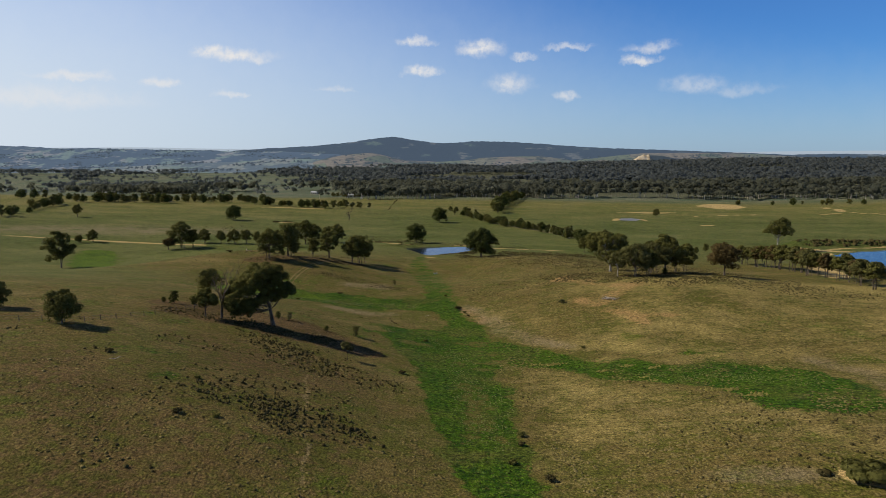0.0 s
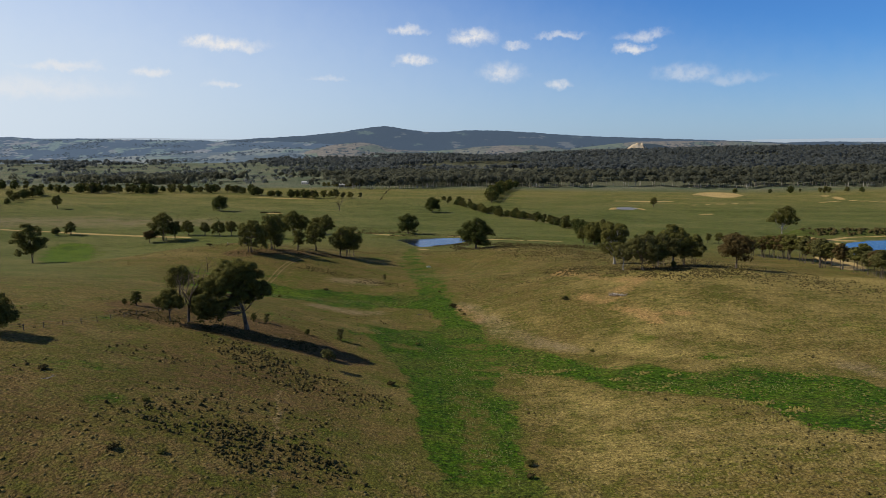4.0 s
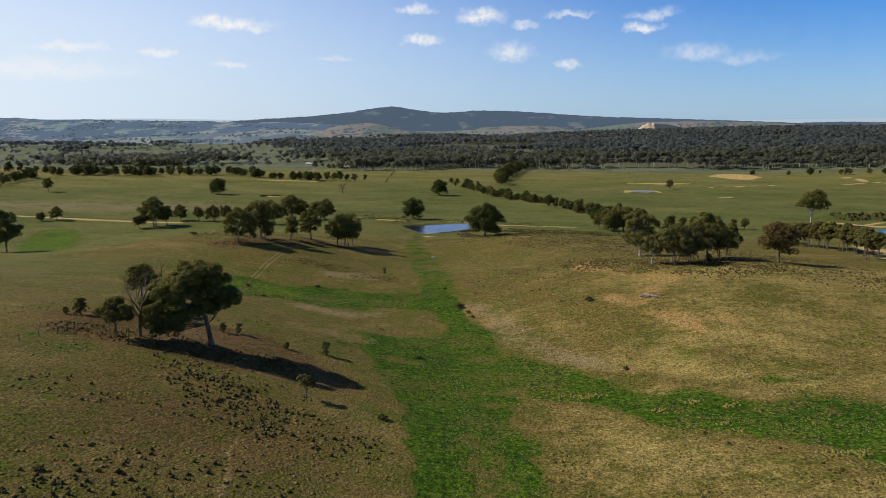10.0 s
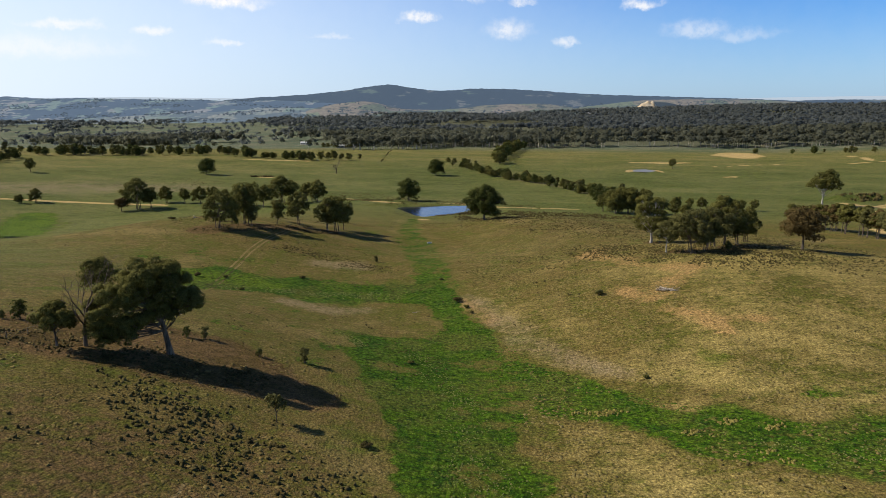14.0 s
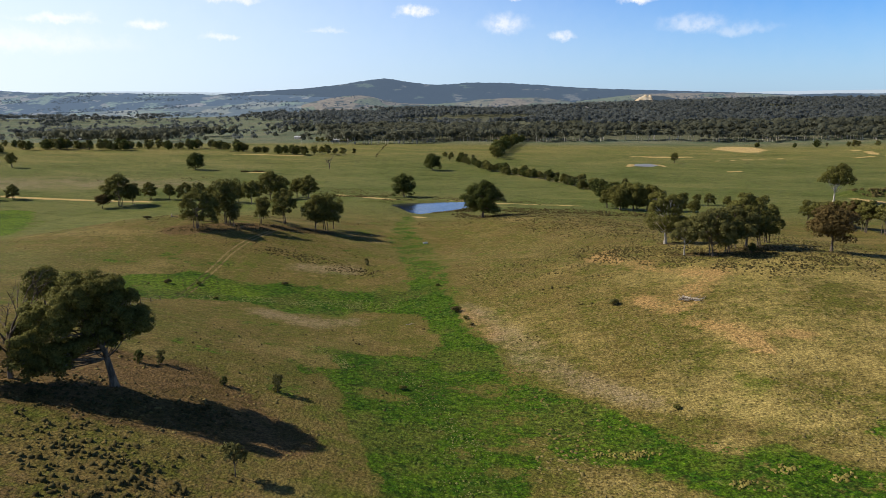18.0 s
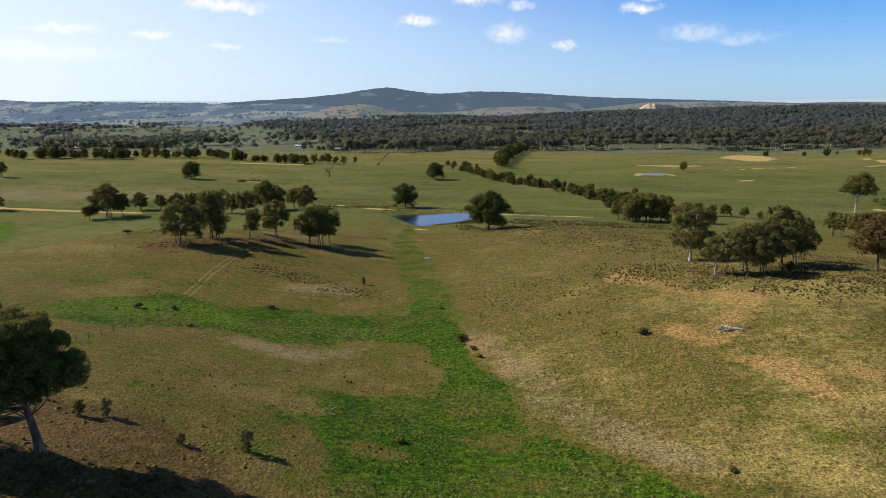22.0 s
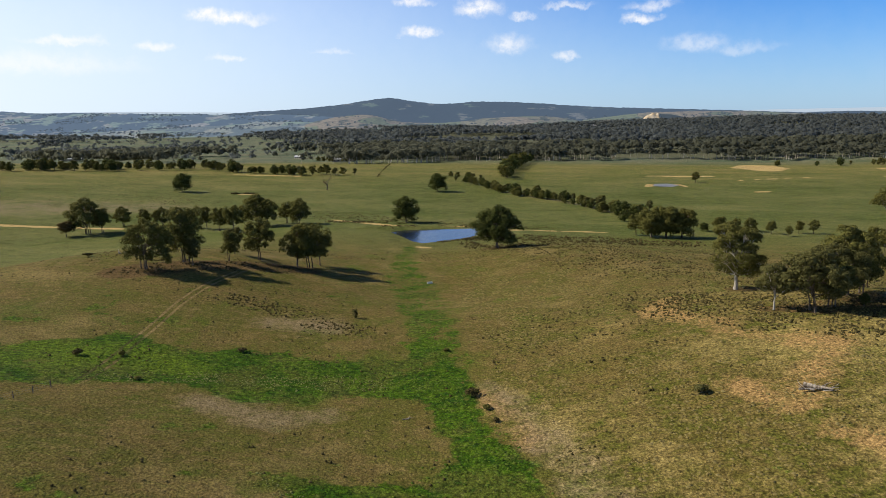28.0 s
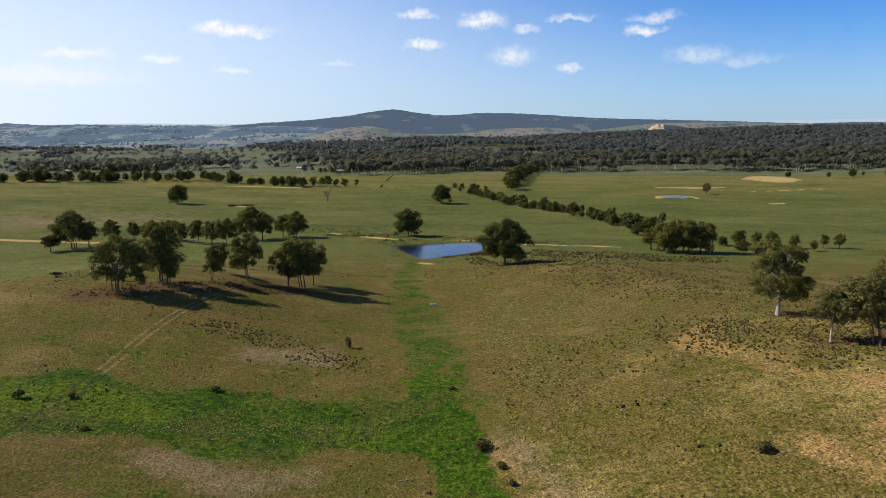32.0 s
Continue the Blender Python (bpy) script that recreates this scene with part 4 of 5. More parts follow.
# quarry: a pale cut face on a dark wooded hill
QUARRY, nd = material("quarry_face")
qv = nd.noise(nd.add("ShaderNodeTexCoord").outputs["Object"], 0.06, 5)
finish(nd, nd.mix(nd.ramp(qv, 0.35, 0.65), (0.50, 0.38, 0.24), (0.70, 0.60, 0.45)), 0.95)
qx, qy = np.meshgrid(np.linspace(-60, 60, 25), np.linspace(0, 60, 12))
qz = 46 * (0.5 * smooth(qy, 0, 14) + 0.5 * smooth(qy, 26, 50)) * smooth(qx, -62, -5) ** 0.7 * (1 - 0.55 * smooth(qx, 15, 60)) * (0.9 + 0.25 * wave(qx, qy * 0.2, 7, 61)) + 2.0 * wave(qx, qy, 5, 62)
i, j = np.meshgrid(np.arange(11), np.arange(24), indexing="ij")
qf = np.stack([i * 25 + j, i * 25 + j + 1, (i + 1) * 25 + j + 1, (i + 1) * 25 + j], -1).reshape(-1, 4)
quarry = tagged(new("quarry", mesh_of("quarry", np.stack([qx, qy, qz], -1).reshape(-1, 3), qf, QUARRY, True)), "pale cut quarry face on a wooded hill", "quarry", kind="structure")
quarry.location = (974, 3345, -20)
quarry.scale = (1.15, 1.0, 1.25)

# ---- woods ----


def scatter(seed, count, box, keep):
    rng = np.random.default_rng(seed)
    x, y = rng.uniform(box[0], box[1], count), rng.uniform(box[2], box[3], count)
    ok = keep(x, y, rng.uniform(0, 1, count))
    x, y = x[ok], y[ok]
    return np.stack([x, y, land(x, y) - 0.3], 1)


def wood_edge(x):
    """Where the pasture ends and the woods begin."""
    return np.interp(x, [-900, -430, -300, -150, 20, 200, 400, 600, 900, 1400], [900, 930, 1010, 1190, 1290, 1330, 1345, 1330, 1300, 1300]) + 18 * np.sin(x * 0.021) + 12 * np.sin(x * 0.063)


def in_woods(x, y, r):
    d = y - wood_edge(x)
    open_land = smooth(-x - 0.10 * y, -120, 220)
    belt = wave(x * 0.55, y * 1.5, 75, 71) + 0.22 * wave(x, y, 26, 72)
    thick = np.where(belt > -0.22 + 0.52 * open_land, 0.97, 0.012)
    clear = (wave(x, y, 120, 73) > 0.36) & (y > 1450) | (np.hypot((x - 360) / 70, (y - 1410) / 45) < 1)
    return (d > 0) & (r < thick) & ~clear & (np.abs(x) < 0.72 * y + 60)


rng = np.random.default_rng(5)
spots = scatter(81, 17000, (-1200, 1250, 900, 1620), in_woods)
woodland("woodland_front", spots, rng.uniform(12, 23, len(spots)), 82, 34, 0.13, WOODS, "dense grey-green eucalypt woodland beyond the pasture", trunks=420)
spots = scatter(83, 27000, (-1900, 1950, 1620, 2750), in_woods)
woodland("woodland_back", spots, rng.uniform(13, 22, len(spots)), 84, 18, 0.165, HAZED_WOODS, "far grey-green woodland on rising ground")
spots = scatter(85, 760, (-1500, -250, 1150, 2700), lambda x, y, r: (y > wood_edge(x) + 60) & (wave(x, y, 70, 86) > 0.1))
woodland("woodland_belts", spots, rng.uniform(11, 18, len(spots)), 87, 30, 0.13, HAZED_WOODS, "scattered trees and belts in the far valley")

# ---- trees ----


def bare_tree(name, place, seed, high, girth, mat, label):
    """A dead tree: a trunk that forks again and again into bare crooked limbs."""
    rng = np.random.default_rng(seed)
    top = thing(name, place, label, "tree")
    s = np.linspace(0, 1, 5)[:, None]

    def limb(start, way, length, r, depth, bits):
        bendy = rng.normal(0, 0.16, 3) * length
        path = start + way * length * s + bendy * s**2 + rng.normal(0, 0.02, (5, 3)) * length * s
        bits.append(tube(path, r * (1 - 0.55 * s[:, 0]), 6 if depth > 1 else 4))
        if depth:
            for _ in range(3 if depth > 1 else 2):
                w = way + rng.normal(0, 0.55, 3) + [0, 0, 0.15]
                limb(path[rng.integers(2, 5)], w / np.linalg.norm(w), length * rng.uniform(0.5, 0.75), r * 0.5, depth - 1, bits)

    bole = np.stack([0.05 * high * s[:, 0] ** 2, 0.02 * high * s[:, 0], high * 0.42 * s[:, 0] - 0.3], 1)
    part("trunk", mesh_of("trunk", *tube(bole, girth * (1.25 - 0.5 * s[:, 0]), 8), mat, True), top)
    for k in range(5):
        a = 2 * np.pi * k / 5 + rng.uniform(-0.4, 0.4)
        w = np.array([np.cos(a) * 0.7, np.sin(a) * 0.7, rng.uniform(0.8, 1.6)])
        bits = []
        limb(bole[(4, 4, 3, 3, 2)[k]], w / np.linalg.norm(w), high * rng.uniform(0.27, 0.36), girth * 0.55, 3, bits)
        part("limb", mesh_of("limb", *join(bits), mat, True), top)
    return top


LIB = {}


def variant(key, *args, **kw):
    LIB[key] = tree_meshes(*args, **kw)


variant("gum_a", 101, 14, 10.8, low=0.1, skirt=0.75, lobes=17, leaves=9500, size=0.23, lobe=0.23, gaps=0.2, stems=2, girth=0.24)
variant("gum_b", 102, 14, 9.4, low=0.12, skirt=0.8, lobes=15, leaves=8500, size=0.23, lobe=0.25, gaps=0.2, stems=2, lean=(0.6, 0.2), girth=0.22)
variant("gum_c", 103, 14, 14.5, low=0.04, skirt=0.75, lobes=24, leaves=13000, size=0.25, lean=(0.8, 0.3), lobe=0.18, stems=4, gaps=0.2, girth=0.30)
variant("gum_d", 104, 14, 8.6, low=0.1, skirt=0.8, lobes=14, leaves=7500, size=0.23, mat=OLIVE, lobe=0.25, gaps=0.2, girth=0.2)
variant("gum_e", 114, 14, 11.4, low=0.08, skirt=0.7, lobes=18, leaves=9500, size=0.23, lean=(-0.9, 0.2), lobe=0.22, gaps=0.2, stems=3, girth=0.26)
variant("gum_f", 115, 14, 12.2, low=0.08, skirt=0.8, lobes=20, leaves=10500, size=0.24, lean=(0.9, -0.4), lobe=0.20, gaps=0.2, stems=2, girth=0.27)
variant("row_a", 118, 14, 9, low=0.30, skirt=0.8, lobes=12, leaves=5200, size=0.34, lobe=0.24, gaps=0.2, stems=2, girth=0.2)
variant("row_b", 119, 14, 8, low=0.26, skirt=0.8, lobes=11, leaves=5000, size=0.34, mat=RUSSET, lobe=0.25, gaps=0.2, stems=2, girth=0.2)
variant("row_c", 120, 14, 10, low=0.28, skirt=0.8, lobes=13, leaves=5600, size=0.34, mat=OLIVE, lobe=0.23, gaps=0.2, stems=2, girth=0.22)
variant("hill_a", 116, 14, 12.5, low=0.14, skirt=0.85, lobes=20, leaves=13000, size=0.24, lobe=0.18, gaps=0.30, stems=3, girth=0.28)
variant("hill_b", 117, 14, 14.5, low=0.16, skirt=0.8, lobes=22, leaves=14500, size=0.24, mat=OLIVE, lean=(-0.8, 0.4), lobe=0.17, gaps=0.32, stems=4, girth=0.30)
variant("round_a", 105, 12, 13.5, low=-0.02, lobes=18, leaves=8000, size=0.34, mat=DENSE, lobe=0.24, skirt=0.95)
variant("round_b", 106, 12, 12.5, low=0.0, lobes=16, leaves=7500, size=0.34, mat=GUM, lobe=0.24, skirt=0.95)
variant("sapling_a", 107, 5, 3.0, low=0.02, skirt=0.95, lobes=10, leaves=1500, size=0.16, mat=OLIVE, lobe=0.27)
variant("sapling_b", 108, 5, 3.8, low=0.0, skirt=0.95, lobes=10, leaves=1600, size=0.18, mat=DENSE, lobe=0.27)
variant("standard", 110, 5, 3.8, low=0.42, lobes=7, leaves=1300, size=0.18, mat=OLIVE, lobe=0.27, girth=0.09)
variant("russet", 109, 13, 13, low=0.12, skirt=0.8, lobes=14, leaves=10000, size=0.30, mat=RUSSET, lobe=0.24)
variant("far_gum", 111, 14, 13, low=0.06, skirt=0.9, lobes=9, leaves=900, size=0.85, lobe=0.26)
variant("far_round", 112, 12, 13, low=0.0, skirt=0.95, lobes=11, leaves=900, size=0.85, mat=DENSE, lobe=0.27)
variant("far_slim", 113, 14, 8, low=0.10, lobes=7, leaves=700, size=0.8, mat=OLIVE, lobe=0.27)


def plant(key, x, y, high, label, group="", name="gum_tree", turn=None, seed=[0]):
    base = {"sap": 5.0, "sta": 5.0, "rou": 12.0, "rus": 13.0, "far_round": 12.0}.get(key if key == "far_round" else key[:3], 14.0)
    seed[0] += 1
    turn = (seed[0] * 137.5) % 360 if turn is None else turn
    return grow(name, at(x, y, 0.05), LIB[key], label, "tree", group, turn, high / base)


for x, y in ((-185, 1288), (-176, 1296), (-170, 1285), (-152, 1290), (-147, 1299), (-135, 1292), (-128, 1300), (-195, 1300)):
    plant("far_gum", x, y, 9 + (x * 7 % 5), "tree beside the farmhouse", "trees round the farmhouse")
# the great gum on the knoll and its neighbours
GREAT_CROWN = ((-2.7, 14.9, 2.4), (0.6, 14.6, 2.3), (-5.4, 13.3, 2.2), (-8.3, 12.1, 2.0), (2.5, 12.5, 1.9), (3.5, 9.8, 1.8), (4.3, 8.6, 1.2), (-0.8, 11.9, 2.5), (-3.6, 10.5, 2.4), (-6.7, 9.5, 2.2), (-10.0, 8.9, 1.9), (-9.4, 6.1, 1.9), (-9.1, 5.1, 1.7), (-7.0, 4.4, 1.6), (-6.7, 5.3, 1.8), (-4.9, 5.1, 1.3), (1.0, 8.6, 1.5), (-1.7, 8.6, 1.6), (-10.1, 4.7, 1.3), (-10.6, 6.4, 1.4), (-1.9, 13.9, 1.9), (1.5, 10.5, 1.9), (-6.5, 11.5, 1.9), (-10.8, 6.7, 1.7), (-4.4, 6.7, 1.8), (-6.0, 6.7, 1.9), (-7.7, 5.9, 1.9), (-3.1, 7.1, 1.4), (2.3, 7.6, 1.3), (0.8, 7.3, 1.2), (-0.8, 7.5, 1.4))
GREAT_BOLE = ((0, -0.5), (-0.2, 1.6), (-0.5, 3.6), (-0.8, 5.6), (-1.6, 7.2), (-2.4, 9.2), (-2.7, 11.5))
grow("gum_tree", at(-45, 186.5), tree_meshes(201, 17, 19, leaves=95000, size=0.16, gaps=0.12, girth=0.46, bark=GUM_BARK, shape=GREAT_CROWN, bole=GREAT_BOLE), "large spreading gum with a forked pale trunk on a knoll", turn=24.7)
grow("gum_tree", at(-73, 220.5), tree_meshes(202, 8.4, 9.0, low=0.16, lobes=10, leaves=9000, size=0.19, lean=(0.6, 0), lobe=0.27, gaps=0.15), "small round-crowned gum standing behind the dead tree")
grow("gum_tree", at(-61, 180.3), tree_meshes(203, 7.8, 6.8, low=0.14, lobes=9, leaves=9000, size=0.17), "bushy young gum on the knoll beside the great gum")
bare_tree("dead_tree", at(-57.6, 182.8), 205, 16.0, 0.30, GUM_BARK, "bare dead tree with grey forked branches")
plant("round_b", -80.2, 147, 7.4, "round dark tree on the dry slope by the fence", name="round_tree")
plant("round_b", -101, 158, 6.5, "dark rounded tree on the slope", name="round_tree")
plant("hill_a", -212, 392, 20, "large broad gum standing alone in green pasture")
for x, y, h, k in ((-22.6, 167.6, 4.5, "standard"), (-24, 197.2, 3.5, "sapling_a"), (-32, 195.4, 1.8, "sapling_b"), (-46.2, 198.1, 2.4, "sapling_b"), (-43.2, 199.3, 2.8, "sapling_a"), (-73.2, 191.5, 4.0, "sapling_b"), (-68, 192, 2.6, "sapling_b"), (-75.5, 190, 1.8, "sapling_b"), (-20.3, 313, 2.8, "sapling_a")):
    plant(k, x, y, h, "small green sapling on dry grass", "saplings on the knoll", name="sapling")
# group on the left knoll
for x, y, h, k in ((-81, 334.5, 13.4, "gum_c"), (-75, 347.5, 16.5, "gum_e"), (-71.5, 344, 9, "gum_d"), (-64.6, 357.3, 10, "gum_b"), (-58.6, 369.5, 14.2, "gum_a"), (-46.5, 372, 14, "gum_f"), (-43, 375, 15.5, "gum_e"), (-41, 384, 13.5, "gum_a"), (-68, 375, 10, "gum_d")):
    plant(k, x, y, h, "slender gum with a clumped crown on a low knoll", "gums on the low knoll")
for x, y, h, k in ((-128, 529, 13.5, "gum_b"), (-118, 520, 13, "gum_a"), (-108, 511, 15, "gum_a"), (-103, 539, 17.5, "gum_c"), (-96, 536, 16, "gum_b"), (-88, 549, 13, "gum_a"), (-80, 545, 14, "gum_c"), (-150, 545, 12, "gum_a"), (-160, 548, 11, "gum_c"), (-171, 550, 10.5, "gum_a"), (-184, 551, 11, "gum_c"), (-193, 524.5, 19, "gum_c"), (-199, 515, 9, "russet"), (-186, 528, 14, "gum_a"), (-140, 538, 11, "gum_b")):
    plant(k, x, y, h, "gum in a straggling grove beyond the knoll", "gums of the far grove")
# pond and meadow
grow("round_tree", at(26.2, 440.7), tree_meshes(206, 18.5, 20.5, low=0.05, lobes=30, leaves=22000, size=0.33, mat=DENSE, lobe=0.19, girth=0.5, skirt=0.97), "big round bright-green tree beside the pond")
plant("round_a", -18.4, 556, 15.5, "dark round tree on the pond bank", name="round_tree")
plant("round_a", 0, 786.5, 16.5, "dark round tree alone in the meadow", name="round_tree")
plant("round_a", -215, 735, 15.5, "dark round tree alone in the meadow", name="round_tree")
plant("gum_a", -356, 694, 13, "single tree on a pasture slope")
plant("gum_c", -265, 537, 9, "low tree beside the dirt track"), plant("round_b", -272, 530, 6, "low bush beside the dirt track", name="round_tree")
bare_tree("dead_tree", at(-100, 779), 207, 14, 0.5, BARK, "bare grey dead tree in the meadow")
plant("gum_a", 274, 890, 12, "single tree beside the bare earth dam")
grow("gum_tree", at(265.7, 549), tree_meshes(208, 24, 23, low=0.30, lobes=14, leaves=8000, size=0.5, lobe=0.19, bark=PALE_BARK, girth=0.55, gaps=0.15), "tall open gum with a bare pale trunk")
# right hill
grow("gum_tree", at(77.7, 316.7), tree_meshes(209, 18, 14.5, low=0.08, skirt=0.85, lobes=18, leaves=18000, size=0.22, lobe=0.19, bark=PALE_BARK, gaps=0.15), "tall gum with a white trunk on the bare hill")
grow("gum_tree", at(73.5, 287), tree_meshes(210, 10.2, 9, low=0.22, lobes=9, leaves=9000, size=0.19, mat=OLIVE, lobe=0.23, bark=PALE_BARK, girth=0.2), "olive-leaved gum with a pale trunk on the hill")
for x, y, h, k in ((80, 283, 13.5, "hill_b"), (86, 287, 11, "hill_a"), (91, 296, 13, "hill_b"), (97.5, 301, 16, "hill_a"), (104, 307, 13.5, "gum_f"), (113, 320, 12.5, "hill_a"), (93, 287, 3.2, "sapling_b")):
    plant(k, x, y, h, "broad gum with a low spreading crown on the hill", "gums on the right hill")
plant("russet", 121.4, 296.2, 14.5, "reddish-leaved gum on the hill"), plant("gum_a", 193, 443.5, 12.5, "lone gum below the hill")
row = np.array([(190, 432), (196, 420), (199, 405), (198, 388), (194, 365), (188, 340), (182, 315), (175, 290), (169, 264)], float)
rng = np.random.default_rng(23)
for k, t in enumerate(np.linspace(0, len(row) - 1.01, 34)):
    p = row[int(t)] + (row[int(t) + 1] - row[int(t)]) * (t % 1) + rng.normal(0, 2.2, 2)
    plant(("row_a", "row_b", "row_c")[rng.integers(3)], *p, rng.uniform(11.5, 14.5) - 0.14 * max(0.0, t - 3) * 4, "slim gum in the row along the reservoir", "row of gums by the reservoir")
# creek line and middle distance
for x, y, h, k in ((112, 503, 15, "round_b"), (120, 504, 17, "round_b"), (128, 503, 15.5, "round_b"), (106, 512, 12, "gum_a"), (161, 537, 7.8, "round_b"), (150, 530.6, 5, "round_a"), (168, 531, 7.5, "gum_a"), (175, 529, 7.5, "gum_c"), (182.5, 519.5, 7.5, "gum_a"), (187, 509, 6, "gum_b"), (198, 520, 7.5, "gum_b"), (205, 518, 8, "gum_a"), (153, 495, 7.5, "round_b"), (148, 500, 7, "gum_c")):
    plant(k, x, y, h, "rounded tree in the open meadow", "trees of the middle meadow", name="round_tree")
rng = np.random.default_rng(17)
creek = np.array([(26, 930), (38, 870), (52, 812), (66, 780), (82, 752), (100, 722), (112, 672), (122, 640), (130, 610), (134, 580)], float)
for t in np.linspace(0, 1, 125):
    k = t * (len(creek) - 1)
    i = min(int(k), len(creek) - 2)
    p = creek[i] + (creek[i + 1] - creek[i]) * (k - i) + rng.normal(0, 6.5, 2)
    plant(("far_round", "far_gum", "far_slim")[rng.integers(3)], *p, rng.uniform(4, 8.8), "small bushy tree along the creek line", "trees along the creek", name="creek_tree")
for t in np.linspace(0, 1, 26):
    x, y = 69 + 86 * t + rng.normal(0, 4), 920 + 445 * t
    plant(("far_round", "far_gum")[rng.integers(2)], x, y, rng.uniform(12, 17), "tall dark tree in a dense avenue", "dark avenue of trees", name="avenue_tree")
for x0, y0, x1, y1, m in ((-440, 845, -330, 970, 24), (-330, 972, -250, 1010, 16), (-440, 858, -335, 985, 12), (-247, 950, -140, 920, 22), (-130, 930, -98, 936, 7), (-431, 885, -345, 905, 16), (-345, 905, -260, 1000, 12), (-445, 840, -405, 660, 22), (500, 1200, 700, 1180, 14), (-620, 880, -430, 890, 22)):
    for t in np.round(rng.uniform(0, 1, m) * m / 3.5) * 3.5 / m + rng.normal(0, 0.5 / m, m):
        plant(("far_gum", "far_round", "far_slim")[rng.integers(3)], x0 + (x1 - x0) * t + rng.normal(0, 4), y0 + (y1 - y0) * t + rng.normal(0, 5), rng.uniform(6, 12), "small tree in a windbreak across the pasture", "trees of the windbreaks", name="windbreak_tree")

# ---- grass tussocks, sedge and small growth ----


def tufts(name, x, y, width, height, mat, label, seed, sides=6, category="grass"):
    """Rounded clumps of grass with a ragged crown."""
    rng = np.random.default_rng(seed)
    k = len(x)
    base = np.stack([x, y, land(x, y) - 0.05], 1)[:, None]
    size = rng.uniform(0.55, 1.45, (k, 1, 1)) * width / 2
    tall = rng.uniform(0.6, 1.4, (k, 1, 1)) * height
    ang = np.arange(sides) * 2 * np.pi / sides + rng.uniform(0, 6.3, (k, 1)) + rng.normal(0, 0.25, (k, sides))
    ring = np.stack([np.cos(ang), np.sin(ang), 0 * ang], 2)
    up = np.array([0, 0, 1.0])
    low = base + ring * size * rng.uniform(0.75, 1.2, (k, sides, 1))
    mid = base + ring * size * rng.uniform(0.45, 1.15, (k, sides, 1)) + up * tall * rng.uniform(0.25, 1.15, (k, sides, 1))
    tip = base + up * tall * 0.65 + rng.normal(0, 0.15, (k, 1, 3)) * size
    v = np.concatenate([low, mid, tip], 1)
    i = np.arange(sides)
    j = (i + 1) % sides
    f = np.concatenate([np.stack([i, j, sides + j], 1), np.stack([i, sides + j, sides + i], 1), np.stack([sides + i, sides + j, 0 * i + 2 * sides], 1)])
    m = 2 * sides + 1
    faces = (f[None] + np.arange(k)[:, None, None] * m).reshape(-1, 3)
    return tagged(new(name, mesh_of(name, v.reshape(-1, 3), faces, mat, True)), label, category, kind="stuff")


def clustered(seed, count, line, spread=1.0):
    """Places along a band, thickest near its middle."""
    rng = np.random.default_rng(seed)
    line = np.array(line, float)
    seg = np.linalg.norm(np.diff(line[:, :2], axis=0), axis=1) * (line[:-1, 2] + line[1:, 2])
    i = rng.choice(len(seg), count, p=seg / seg.sum())
    t = rng.uniform(0, 1, (count, 1))
    p = line[i] + (line[i + 1] - line[i]) * t
    r = np.sqrt(rng.uniform(0, 1, (count, 1))) * p[:, 2:] * spread
    a = rng.uniform(0, 2 * np.pi, count)
    xy = p[:, :2] + r * np.stack([np.cos(a), np.sin(a)], 1)
    keep = wave(xy[:, 0], xy[:, 1], 3.0, seed + 7) + rng.normal(0, 0.35, count) > -0.1
    return xy[keep, 0], xy[keep, 1]


def spread(seed, count, box, keep):
    rng = np.random.default_rng(seed)
    x, y = rng.uniform(box[0], box[1], count), rng.uniform(box[2], box[3], count)
    ok = keep(x, y)
    return x[ok], y[ok]


def dark_patch(seed, count, line, width=0.56, label="dark brown tussocks crowded on dry grass"):
    tufts("tussocks", *clustered(seed, count, line), width, width * 0.62, TUSSOCK, label, seed + 1, 6)


dark_patch(301, 560, [(-42, 168, 6), (-32, 157, 8), (-22, 152, 9), (-12, 150, 6)], 0.6)
dark_patch(375, 130, [(-52, 178, 4), (-40, 168, 6), (-24, 164, 6)], 0.56)
dark_patch(303, 800, [(-39, 119, 6), (-30, 117, 8), (-22, 114, 8), (-15, 111, 6)], 0.58)
dark_patch(377, 160, [(-50, 112, 5), (-36, 128, 6), (-26, 132, 5), (-14, 122, 5)], 0.56)
dark_patch(305, 900, [(-72, 180, 4), (-58, 181, 6), (-44, 182, 7), (-28, 182, 5)], 0.46, "dark litter and tussocks under the great gum")
dark_patch(307, 300, [(-54, 319, 5), (-42, 316, 6), (-34, 310, 6)], 0.5)
dark_patch(308, 240, [(-33, 309, 5), (-24, 303, 6), (-15, 300, 5)], 0.5)
dark_patch(310, 420, [(-78, 318, 14), (-50, 326, 16), (-24, 330, 14)], 0.42, "small dark tussocks scattered below the gums")
dark_patch(309, 1900, [(54, 312, 10), (66, 298, 18), (80, 284, 20), (98, 272, 18)], 0.56, "dark green tussocks on reddish bare soil")
dark_patch(311, 2200, [(36, 455, 22), (52, 420, 30), (66, 380, 28), (90, 345, 24)], 0.6, "rough tussocks on the slope above the creek")
dark_patch(313, 500, [(-84, 330, 7), (-62, 352, 6), (-44, 366, 6)], 0.5, "dark tussocks below the gums")
dark_patch(315, 800, [(-76, 600, 26), (-52, 582, 24), (-28, 562, 16), (30, 548, 8), (70, 530, 10)], 0.8, "low brown scrub along the pond bank")
dark_patch(317, 1700, [(84, 262, 12), (104, 285, 20), (130, 260, 22), (150, 250, 20)], 0.52, "scattered tussocks on the right slope")
